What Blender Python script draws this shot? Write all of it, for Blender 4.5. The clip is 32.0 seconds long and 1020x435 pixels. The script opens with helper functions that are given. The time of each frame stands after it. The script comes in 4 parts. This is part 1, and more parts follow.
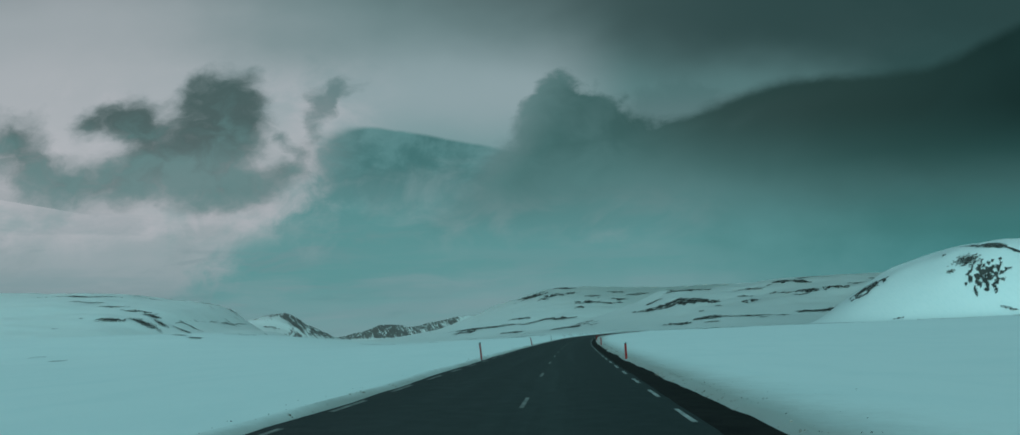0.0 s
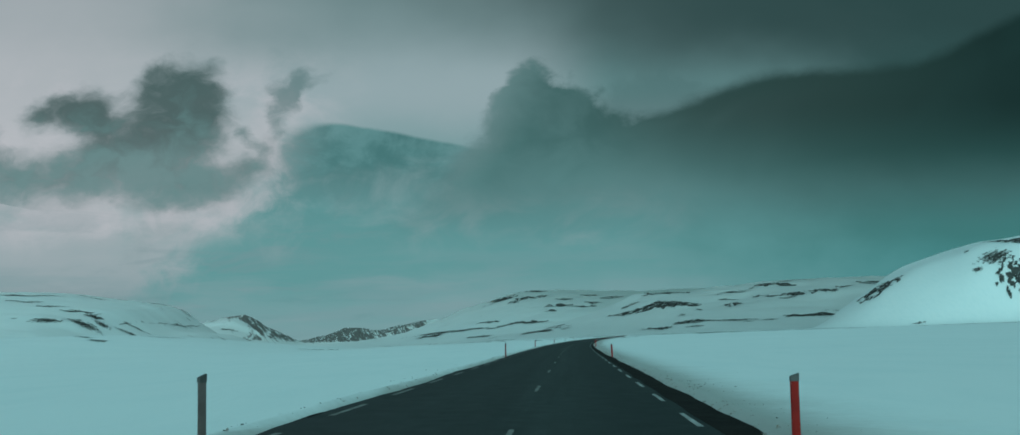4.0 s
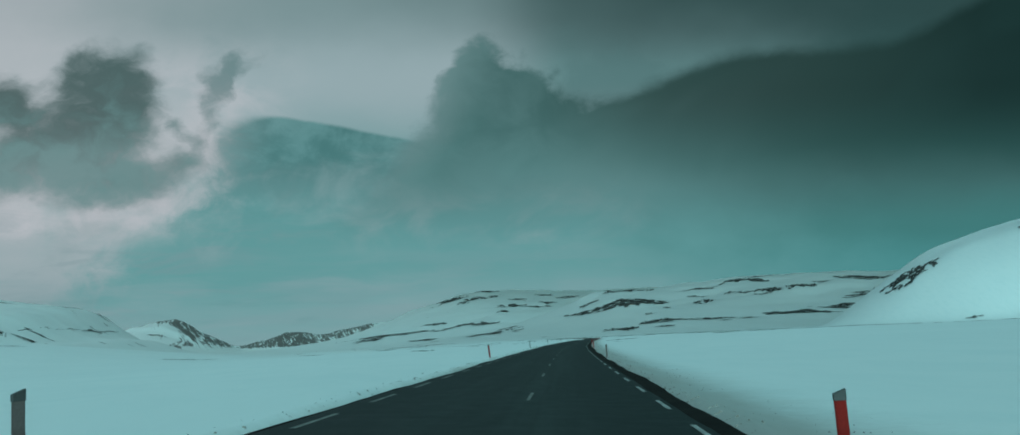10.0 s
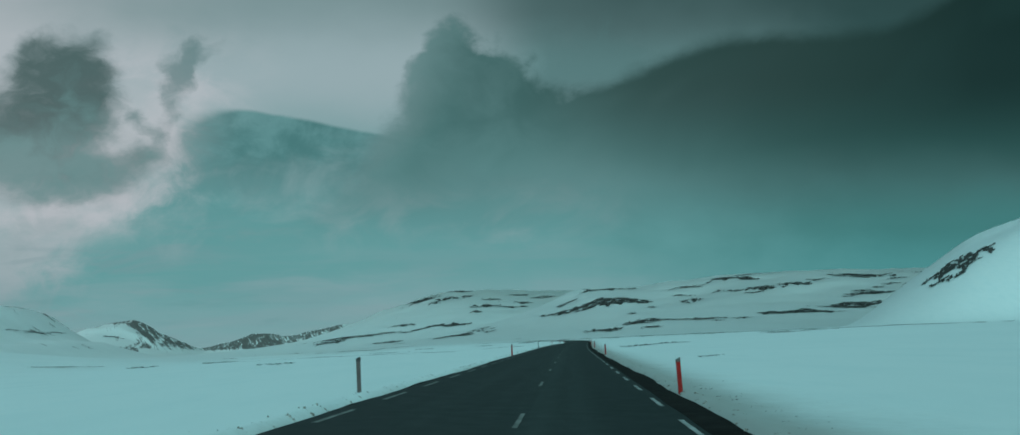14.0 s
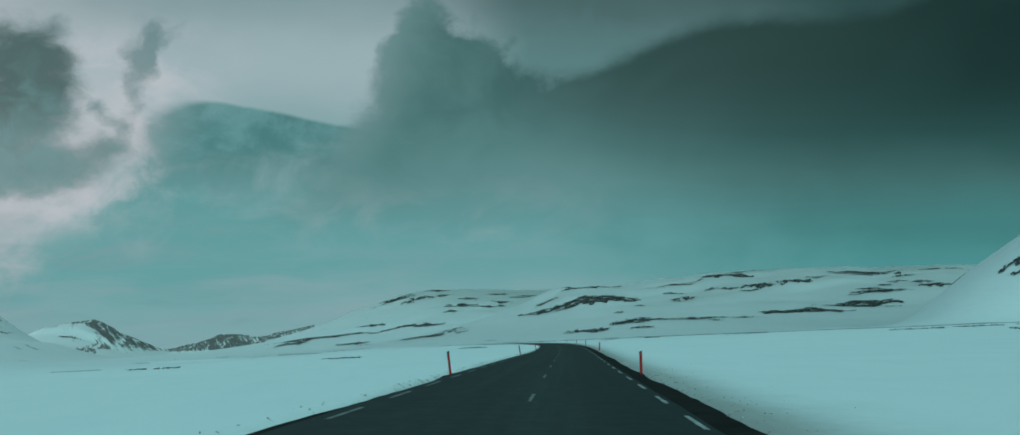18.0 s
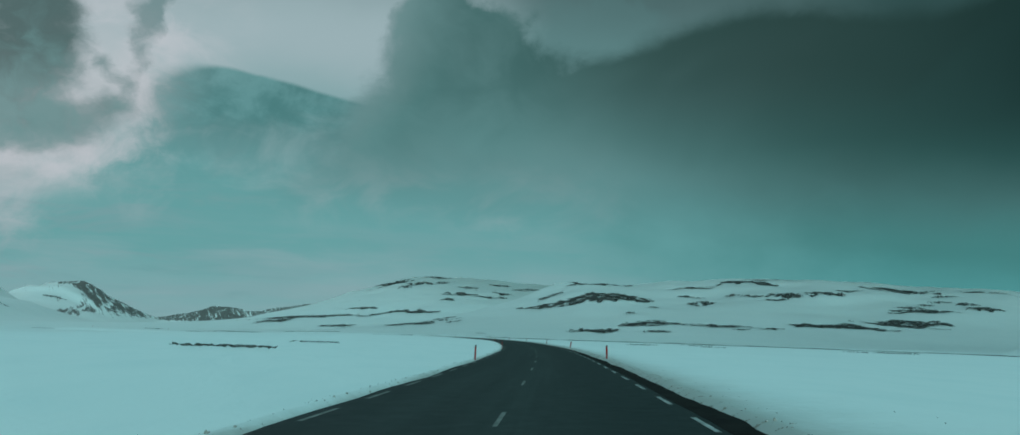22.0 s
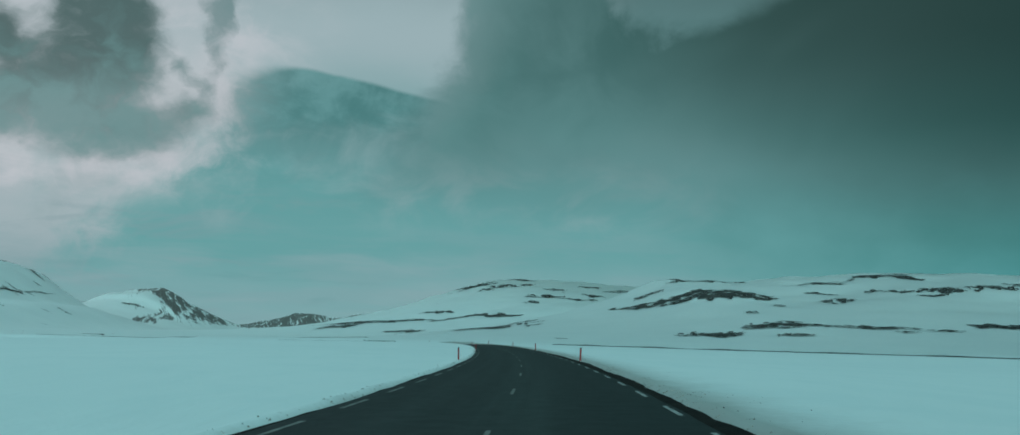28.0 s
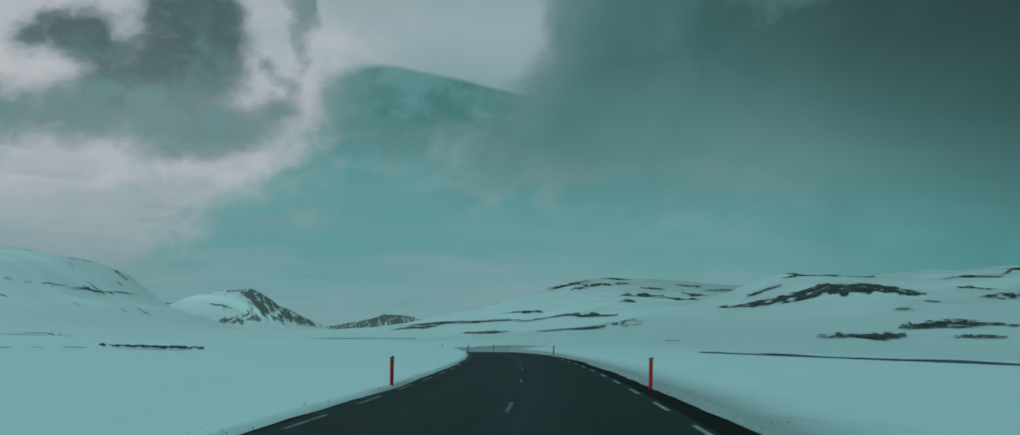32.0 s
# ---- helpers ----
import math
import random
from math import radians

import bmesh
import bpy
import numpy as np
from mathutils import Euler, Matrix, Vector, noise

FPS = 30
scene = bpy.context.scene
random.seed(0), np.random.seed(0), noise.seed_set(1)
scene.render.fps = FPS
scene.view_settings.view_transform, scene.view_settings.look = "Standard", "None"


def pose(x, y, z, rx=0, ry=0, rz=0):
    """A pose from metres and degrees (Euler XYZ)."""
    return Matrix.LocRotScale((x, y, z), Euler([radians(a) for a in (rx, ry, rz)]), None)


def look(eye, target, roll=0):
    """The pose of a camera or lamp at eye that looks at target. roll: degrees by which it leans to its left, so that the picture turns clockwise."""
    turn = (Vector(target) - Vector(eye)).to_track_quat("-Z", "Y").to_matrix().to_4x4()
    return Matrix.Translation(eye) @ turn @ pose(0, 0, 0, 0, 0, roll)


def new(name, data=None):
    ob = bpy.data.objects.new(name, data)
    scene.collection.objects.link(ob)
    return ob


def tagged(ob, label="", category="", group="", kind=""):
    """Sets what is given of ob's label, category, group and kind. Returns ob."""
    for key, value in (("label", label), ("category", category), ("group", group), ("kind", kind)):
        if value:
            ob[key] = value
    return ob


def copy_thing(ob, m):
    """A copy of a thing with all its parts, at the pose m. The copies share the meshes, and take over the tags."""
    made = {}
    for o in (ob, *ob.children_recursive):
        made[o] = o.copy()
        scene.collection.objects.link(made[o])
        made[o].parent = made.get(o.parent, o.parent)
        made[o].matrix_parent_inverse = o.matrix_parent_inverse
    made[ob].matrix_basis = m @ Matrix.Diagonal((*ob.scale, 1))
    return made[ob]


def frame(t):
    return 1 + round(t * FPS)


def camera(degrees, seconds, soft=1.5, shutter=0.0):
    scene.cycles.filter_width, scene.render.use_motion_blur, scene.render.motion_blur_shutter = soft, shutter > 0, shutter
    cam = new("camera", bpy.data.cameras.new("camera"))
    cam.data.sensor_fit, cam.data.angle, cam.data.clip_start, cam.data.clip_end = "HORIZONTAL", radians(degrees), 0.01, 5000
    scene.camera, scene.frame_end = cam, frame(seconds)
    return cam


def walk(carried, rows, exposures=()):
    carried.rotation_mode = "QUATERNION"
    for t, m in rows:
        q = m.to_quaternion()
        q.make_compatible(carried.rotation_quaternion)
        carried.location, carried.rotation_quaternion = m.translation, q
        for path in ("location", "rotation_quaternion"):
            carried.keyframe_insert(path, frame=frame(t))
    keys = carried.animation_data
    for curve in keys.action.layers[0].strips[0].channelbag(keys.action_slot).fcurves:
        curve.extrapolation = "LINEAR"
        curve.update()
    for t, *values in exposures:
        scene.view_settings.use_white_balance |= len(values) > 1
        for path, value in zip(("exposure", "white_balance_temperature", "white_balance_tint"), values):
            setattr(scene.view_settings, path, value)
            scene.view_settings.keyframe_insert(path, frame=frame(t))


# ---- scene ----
FOV = 58.5
EYE = 1.31          # height of the lens above the road
LANE = 0.88         # the car keeps this far right of the centre line
ROWS = [
    (0, 0.00, 0.00, 0.00, 7.38, -2.46), (0.5, 0.91, 16.64, 0.08, 7.52, -2.53), (1, 1.87, 33.28, 0.30, 7.61, -2.33),
    (1.5, 2.89, 49.92, 0.55, 7.60, -2.33), (2, 3.98, 66.55, 0.74, 7.61, -2.38), (2.5, 5.13, 83.17, 0.95, 7.61, -2.32),
    (3, 6.34, 99.80, 1.21, 7.59, -2.18), (3.5, 7.63, 116.41, 1.47, 7.60, -2.02), (4, 9.00, 133.02, 1.76, 7.58, -2.11),
    (4.5, 10.45, 149.63, 2.04, 7.57, -2.20), (6.5, 16.76, 215.99, 2.61, 7.71, -2.53), (7, 18.44, 232.57, 2.77, 7.71, -2.44),
    (7.5, 20.18, 249.15, 3.06, 7.70, -2.42), (8, 22.02, 265.71, 3.44, 7.69, -2.41), (8.5, 23.97, 282.27, 3.76, 7.58, -2.35),
    (9, 26.01, 298.81, 4.09, 7.61, -2.31), (9.5, 28.15, 315.34, 4.50, 7.59, -2.37), (10, 30.38, 331.85, 4.67, 7.64, -2.68),
    (10.5, 32.63, 348.37, 4.65, 7.76, -2.82), (11, 34.89, 364.88, 4.71, 7.72, -2.76), (11.5, 37.18, 381.39, 4.89, 7.60, -2.54),
    (12, 39.53, 397.89, 5.17, 7.51, -2.35), (12.5, 41.97, 414.37, 5.41, 7.62, -2.35), (13, 44.46, 430.85, 5.60, 7.68, -2.41),
    (13.5, 47.01, 447.32, 5.82, 7.66, -2.41), (14, 49.64, 463.78, 6.12, 7.69, -2.63), (14.5, 52.34, 480.23, 6.38, 7.65, -2.81),
    (16.5, 63.42, 545.97, 6.55, 7.74, -2.27), (17, 66.25, 562.39, 6.77, 7.75, -2.24), (17.5, 69.14, 578.80, 7.04, 7.75, -2.43),
    (18, 72.11, 595.20, 7.32, 7.72, -2.49), (18.5, 75.15, 611.59, 7.49, 7.67, -2.52), (19, 78.21, 627.98, 7.43, 7.70, -2.49),
    (19.5, 81.27, 644.36, 7.54, 7.73, -2.13), (20, 84.35, 660.74, 7.59, 7.73, -1.34), (20.5, 87.42, 677.12, 7.42, 7.65, -0.31),
    (21, 90.43, 693.51, 7.19, 7.46, 0.70), (21.5, 93.35, 709.92, 6.82, 7.40, 1.52), (22, 96.19, 726.34, 6.61, 7.40, 1.91),
    (22.5, 98.99, 742.77, 6.52, 7.50, 1.91), (23, 101.76, 759.21, 6.40, 7.59, 1.72), (23.5, 104.45, 775.65, 6.00, 7.48, 1.63),
    (24, 107.01, 792.12, 5.44, 7.44, 1.76), (24.5, 109.39, 808.62, 4.83, 7.55, 1.77), (25, 111.59, 825.14, 4.13, 7.68, 1.53),
    (25.5, 113.58, 841.69, 3.37, 7.60, 1.44), (27.5, 119.96, 908.04, 1.41, 7.66, 1.70), (28, 121.20, 924.66, 0.91, 7.62, 1.60),
    (28.5, 122.28, 941.29, 0.36, 7.63, 1.54), (29, 123.18, 957.94, -0.42, 7.70, 1.29), (29.5, 123.77, 974.59, -1.72, 7.75, 1.25),
    (30, 124.01, 991.26, -2.80, 7.69, 1.57), (30.5, 124.01, 1007.92, -3.39, 7.72, 1.73), (31, 123.84, 1024.59, -3.97, 7.71, 1.76),
    (31.5, 123.51, 1041.25, -4.48, 7.59, 1.69), (32, 123.05, 1057.91, -4.93, 7.58, 1.71),
]

cam = camera(FOV, 32.0, soft=1.5)

# the road's centre line: (x, y) and cross slope (degrees, + leans left) by distance
HEAD = 3.10         # the lens looks this many degrees left of the way the car goes


def driven():
    pts = []
    for t, x, y, yaw, pitch, roll in ROWS:
        a = radians(yaw + HEAD)
        pts.append((x - LANE * math.cos(a), y + LANE * math.sin(a), roll))
    return pts


def road_line():
    """Centre line at every metre: arrays x, y, heading, bank, from 120 m behind the start to far beyond the end."""
    pts = np.array(driven())
    d = np.concatenate([[0], np.cumsum(np.hypot(np.diff(pts[:, 0]), np.diff(pts[:, 1])))])
    s = np.arange(0, d[-1], 1.0)
    x, y = np.interp(s, d, pts[:, 0]), np.interp(s, d, pts[:, 1])
    bank = np.interp(s, d, pts[:, 2])
    k = np.hanning(61)
    k /= k.sum()

    def soft(v):
        return np.convolve(np.pad(v, 30, mode="reflect", reflect_type="odd"), k, "valid")
    x, y, bank = soft(x), soft(y), soft(bank)
    h0, h1 = math.atan2(x[1] - x[0], y[1] - y[0]), math.atan2(x[-1] - x[-20], y[-1] - y[-20])
    back = np.arange(-120, 0, 1.0)
    xs = [*(x[0] + back * math.sin(h0)), *x]
    ys = [*(y[0] + back * math.cos(h0)), *y]
    bs = [*np.full(120, bank[0]), *bank]
    h, px, py = h1, xs[-1], ys[-1]
    for i in range(440):
        r = np.interp(i, [0, 60, 130, 370, 460], [1 / 1200, 1 / 600, 1 / 260, 1 / 260, 1e-5])
        h -= r
        px += math.sin(h)
        py += math.cos(h)
        xs.append(px)
        ys.append(py)
        bs.append(bs[-1] * 0.995)
    xs, ys = np.array(xs), np.array(ys)
    hd = np.arctan2(np.gradient(xs), np.gradient(ys))
    return xs, ys, hd, np.radians(np.array(bs))


RX, RY, RH, RB = road_line()
NEAR = 120 + 1180          # index where the far bend begins


def road_x(y):
    return np.interp(y, RY[:NEAR], RX[:NEAR])


def road_bank(y):
    return np.interp(y, RY[:NEAR], RB[:NEAR])


walk(cam, [(t, pose(x, y, EYE, 90 + p, 0, -a) @ pose(0, 0, 0, 0, 0, r)) for t, x, y, a, p, r in ROWS],
     exposures=[(t, v, 4700, -32) for t, v in ((0, 0.27), (4, 0.36), (9, 0.43), (13, 0.42), (15, 0.48), (18, 0.53), (20, 0.49), (23, 0.58), (28, 0.55), (30, 0.48), (32, 0.38))])

# ---- sky and light ----
SUN_AZ, SUN_EL = radians(180), radians(9)
world = bpy.data.worlds.new("world")
scene.world = world
world.use_nodes = True
wn, wl = world.node_tree.nodes, world.node_tree.links
wn.clear()
sky = wn.new("ShaderNodeTexSky")
sky.sky_type, sky.sun_disc, sky.sun_elevation, sky.sun_rotation = "NISHITA", False, SUN_EL, SUN_AZ % (2 * math.pi)
grey = wn.new("ShaderNodeMix")
grey.data_type = "RGBA"
grey.inputs["Factor"].default_value = 0.8
grey.inputs["B"].default_value = (3.8, 4.5, 4.5, 1)      # the overcast veil over the clear sky
bg = wn.new("ShaderNodeBackground")
bg.inputs["Strength"].default_value = 0.086
wout = wn.new("ShaderNodeOutputWorld")
# an overcast sky is brighter overhead than at its rim
up, height, lift, dome = wn.new("ShaderNodeTexCoord"), wn.new("ShaderNodeSeparateXYZ"), wn.new("ShaderNodeMapRange"), wn.new("ShaderNodeVectorMath")
lift.inputs["From Min"].default_value, lift.inputs["From Max"].default_value = 0.0, 1.0
lift.inputs["To Min"].default_value, lift.inputs["To Max"].default_value = 0.80, 1.12
dome.operation = "SCALE"
wl.new(up.outputs["Generated"], height.inputs[0])
wl.new(height.outputs["Z"], lift.inputs["Value"])
wl.new(sky.outputs[0], grey.inputs["A"])
wl.new(grey.outputs["Result"], dome.inputs[0])
wl.new(lift.outputs[0], dome.inputs["Scale"])
wl.new(dome.outputs[0], bg.inputs[0])
wl.new(bg.outputs[0], wout.inputs[0])
sun = new("sun", bpy.data.lights.new("sun", "SUN"))
sun.data.energy, sun.data.angle, sun.data.color = 1.15, radians(22), (0.92, 1.0, 0.97)
sun.matrix_world = look((0, 0, 100), (-100 * math.sin(SUN_AZ) * math.cos(SUN_EL), -100 * math.cos(SUN_AZ) * math.cos(SUN_EL), 100 - 100 * math.sin(SUN_EL)))


# ---- node helpers ----
class Net:
    """A small builder of shader nodes: numbers and sockets may be mixed freely."""

    def __init__(self, name):
        self.mat = bpy.data.materials.new(name)
        self.mat.use_nodes = True
        self.n, self.l = self.mat.node_tree.nodes, self.mat.node_tree.links
        self.n.clear()
        self.out = self.n.new("ShaderNodeOutputMaterial")

    def put(self, socket, v):
        if isinstance(v, bpy.types.NodeSocket):
            self.l.new(v, socket)
        elif isinstance(v, (tuple, list)) and socket.type == "RGBA" and len(v) == 3:
            socket.default_value = (*v, 1)
        else:
            socket.default_value = v

    def m(self, op, a, b=0.0, c=0.0, clamp=False):
        n = self.n.new("ShaderNodeMath")
        n.operation, n.use_clamp = op, clamp
        for s, v in zip(n.inputs, (a, b, c)):
            self.put(s, v)
        return n.outputs[0]

    def add(self, *v):
        r = v[0]
        for w in v[1:]:
            r = self.m("ADD", r, w)
        return r

    def mul(self, *v):
        r = v[0]
        for w in v[1:]:
            r = self.m("MULTIPLY", r, w)
        return r

    def step(self, a, lo, hi):
        """Smooth step of a from lo to hi."""
        n = self.n.new("ShaderNodeMapRange")
        n.interpolation_type = "SMOOTHSTEP"
        flip = not isinstance(lo, bpy.types.NodeSocket) and not isinstance(hi, bpy.types.NodeSocket) and lo > hi
        for s, v in zip(n.inputs, (a, hi if flip else lo, lo if flip else hi, 1.0 if flip else 0.0, 0.0 if flip else 1.0)):
            self.put(s, v)
        return n.outputs[0]

    def mix(self, f, a, b):
        n = self.n.new("ShaderNodeMix")
        n.data_type = "RGBA"
        self.put(n.inputs["Factor"], f), self.put(n.inputs["A"], a), self.put(n.inputs["B"], b)
        return n.outputs["Result"]

    def coords(self, kind="Object"):
        return self.n.new("ShaderNodeTexCoord").outputs[kind]

    def split(self, v):
        n = self.n.new("ShaderNodeSeparateXYZ")
        self.put(n.inputs[0], v)
        return n.outputs

    def join(self, x, y, z):
        n = self.n.new("ShaderNodeCombineXYZ")
        for s, v in zip(n.inputs, (x, y, z)):
            self.put(s, v)
        return n.outputs[0]

    def noise(self, v, scale, detail=4.0, rough=0.55, warp=0.0, color=False):
        n = self.n.new("ShaderNodeTexNoise")
        self.put(n.inputs["Vector"], v)
        n.inputs["Scale"].default_value, n.inputs["Detail"].default_value = scale, detail
        n.inputs["Roughness"].default_value, n.inputs["Distortion"].default_value = rough, warp
        return n.outputs["Color" if color else "Fac"]

    def ramp(self, f, stops, mode="LINEAR"):
        n = self.n.new("ShaderNodeValToRGB")
        n.color_ramp.interpolation = mode
        e = n.color_ramp.elements
        while len(e) < len(stops):
            e.new(0.5)
        for k, (p, c) in zip(e, stops):
            k.position, k.color = p, (*((c,) * 3 if isinstance(c, (int, float)) else c), 1)
        self.put(n.inputs[0], f)
        return n.outputs[0]

    def bump(self, h, strength, dist):
        n = self.n.new("ShaderNodeBump")
        n.inputs["Strength"].default_value, n.inputs["Distance"].default_value = strength, dist
        self.put(n.inputs["Height"], h)
        return n.outputs[0]

    def surface(self, color, rough=0.6, normal=None, metal=0.0, spec=0.5, sub=0.0):
        n = self.n.new("ShaderNodeBsdfPrincipled")
        self.put(n.inputs["Base Color"], color), self.put(n.inputs["Roughness"], rough)
        self.put(n.inputs["Metallic"], metal), self.put(n.inputs["Specular IOR Level"], spec)
        if normal is not None:
            self.put(n.inputs["Normal"], normal)
        self.l.new(n.outputs[0], self.out.inputs[0])
        return self.mat


# ---- materials ----
def snow_material():
    k = Net("snow")
    p = k.coords()
    big, mid, fine = k.noise(p, 0.02, 3), k.noise(p, 0.35, 4), k.noise(p, 9.0, 5)
    c = k.mix(big, (0.77, 0.79, 0.785), (0.85, 0.86, 0.845))
    off = k.n.new("ShaderNodeAttribute")
    off.attribute_name = "offset"
    u = off.outputs["Fac"]
    au = k.m("ABSOLUTE", u)
    spray = k.add(k.mul(k.noise(p, 0.5, 5, 0.6), 0.6), k.mul(k.noise(p, 4.0, 4, 0.7), 0.4))
    right = k.step(u, -2.0, 2.0)
    past = k.m("MAXIMUM", k.add(au, k.m("MULTIPLY_ADD", right, -0.35, -3.25)), 0.0)
    fall = k.m("EXPONENT", k.mul(k.m("DIVIDE", past, k.m("MULTIPLY_ADD", right, 0.80, 0.35)), -1.0))
    # fall is road dirt; wide paints a broad shade gradient into the right-hand snow
    wide = k.mul(k.m("EXPONENT", k.mul(past, -0.28)), right, 0.33)
    dirt_shade = k.step(k.add(k.mul(fall, k.m("MULTIPLY_ADD", right, 0.10, 1.15)), k.mul(wide, k.m("SUBTRACT", 1.0, fall)), k.mul(k.add(spray, -0.5), 0.55)), 0.18, 1.0)
    c = k.mix(k.mul(dirt_shade, 0.66), c, (0.20, 0.180, 0.150))
    bare = k.n.new("ShaderNodeAttribute")
    bare.attribute_name = "bare"
    px, py, pz = k.split(p)
    grain = k.noise(k.join(k.add(k.mul(px, 0.034), k.mul(pz, 0.036)), k.mul(py, 0.006), k.mul(pz, 0.010)), 1.0, 8, 0.62, 0.7)
    veins = k.noise(k.join(k.add(k.mul(px, 0.13), k.mul(pz, 0.13)), k.mul(py, 0.010), k.mul(pz, 0.010)), 1.0, 6, 0.65, 0.4)
    rock = k.step(k.add(k.mul(grain, 0.45), k.mul(veins, 0.55), k.mul(k.add(bare.outputs["Fac"], -0.5), 0.6)), 0.50, 0.57)
    c = k.mix(rock, c, k.mix(veins, (0.075, 0.068, 0.062), (0.15, 0.135, 0.122)))
    drift = k.noise(k.join(k.mul(px, 0.5), k.mul(py, 0.12), 0.0), 1.0, 5, 0.6, 0.5)
    h = k.add(k.mul(mid, 0.5), k.mul(drift, 0.9), k.mul(fine, 0.10))
    c = k.mix(k.mul(k.step(drift, 0.42, 0.70), 0.16), c, (0.62, 0.69, 0.70))
    return k.surface(c, 0.65, k.bump(h, 0.35, 0.25), spec=0.3)


def asphalt_material():
    k = Net("asphalt")
    p = k.coords()
    big, mid, fine = k.noise(p, 0.15, 3), k.noise(p, 2.0, 5), k.noise(p, 60.0, 3)
    off = k.n.new("ShaderNodeAttribute")
    off.attribute_name = "offset"
    u = off.outputs["Fac"]
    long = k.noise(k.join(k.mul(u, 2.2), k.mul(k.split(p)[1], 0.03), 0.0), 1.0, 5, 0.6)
    # two lengthwise bands of paler asphalt, near the centre and in the left lane
    pale_bands = k.add(k.m("EXPONENT", k.mul(k.m("POWER", k.m("ABSOLUTE", k.add(u, -0.35)), 2.0), -1.1)), k.mul(k.m("EXPONENT", k.mul(k.m("POWER", k.m("ABSOLUTE", k.add(u, 1.6)), 2.0), -2.5)), 0.6))
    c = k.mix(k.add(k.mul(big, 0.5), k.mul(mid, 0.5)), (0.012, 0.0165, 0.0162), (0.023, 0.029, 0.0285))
    c = k.mix(k.mul(pale_bands, k.step(long, 0.25, 0.75), 0.75), c, (0.044, 0.053, 0.050))
    c = k.mix(k.step(fine, 0.55, 0.75), c, (0.04, 0.04, 0.04))
    return k.surface(c, k.add(0.6, k.mul(mid, 0.25)), k.bump(fine, 0.4, 0.01), spec=0.15)


def plain_material(name, a, b, rough, scale, relief=0.3, dist=0.02, spec=0.5):
    k = Net(name)
    p = k.coords()
    big, fine = k.noise(p, scale, 5), k.noise(p, scale * 14, 4)
    c = k.mix(k.step(k.add(k.mul(big, 0.65), k.mul(fine, 0.35)), 0.35, 0.65), a, b)
    return k.surface(c, rough, k.bump(k.add(big, k.mul(fine, 0.5)), relief, dist), spec=spec)


SNOW, ASPHALT = snow_material(), asphalt_material()
GRAVEL = plain_material("wet_gravel", (0.004, 0.004, 0.004), (0.016, 0.015, 0.013), 0.85, 1.5, 0.6, 0.03, 0.08)
PAINT = plain_material("road_paint", (0.20, 0.20, 0.19), (0.46, 0.46, 0.44), 0.6, 1.2)
WORN = plain_material("worn_road_paint", (0.06, 0.06, 0.055), (0.22, 0.22, 0.20), 0.65, 1.6)
ROCK = plain_material("bare_rock", (0.026, 0.027, 0.025), (0.075, 0.072, 0.066), 0.9, 0.08, 0.8, 0.6)
RED = plain_material("red_plastic", (0.14, 0.007, 0.005), (0.20, 0.011, 0.008), 0.6, 3.0, 0.1, 0.003, 0.12)
GREYBODY = plain_material("weathered_plastic", (0.07, 0.055, 0.052), (0.11, 0.09, 0.085), 0.6, 3.0, 0.1, 0.003)
GREYCAP = plain_material("grey_plastic", (0.03, 0.03, 0.03), (0.055, 0.055, 0.053), 0.55, 3.0, 0.1, 0.003)


GAIN = (1.06, 1.75, 1.84)        # exposure and white balance, undone in the sky's own light


def tone(r, g, b):
    """A sky tone by its look on screen, 0..255."""
    out = []
    for v, k in zip((r, g, b), GAIN):
        v /= 255
        out.append((v / 12.92 if v < 0.04045 else ((v + 0.055) / 1.055) ** 2.4) / k)
    return tuple(out)


def bearings(k, shift):
    """Sideways and upward slope of a place in the sky, seen from the road's start, and the two as one vector."""
    x, y, z = k.split(k.coords())
    y = k.m("MAXIMUM", k.add(y, shift), 60.0)
    a, e = k.m("DIVIDE", x, y), k.m("DIVIDE", k.add(z, -1.3), y)
    return a, e, k.join(a, k.mul(e, 1.5), 0.0)


def curve_over(k, a, stops, lo=-0.7, hi=0.8):
    """Height of an edge by its sideways slope."""
    return k.mul(k.ramp(k.m("MULTIPLY_ADD", a, 1 / (hi - lo), -lo / (hi - lo)), [((p - lo) / (hi - lo), v) for p, v in stops], "B_SPLINE"), 1.0)


def sky_ramp(k, e, stops):
    return k.ramp(k.mul(e, 2.0), [(p * 2, tone(*c)) for p, c in stops], "EASE")


def puff(k, a, e, spots):
    total = 0.0
    for a0, e0, ra, re in spots:
        da, de = k.m("MULTIPLY_ADD", a, 1 / ra, -a0 / ra), k.m("MULTIPLY_ADD", e, 1 / re, -e0 / re)
        g = k.m("EXPONENT", k.mul(k.add(k.mul(da, da), k.mul(de, de)), -1.0))
        total = g if total == 0.0 else k.add(total, g)
    return total


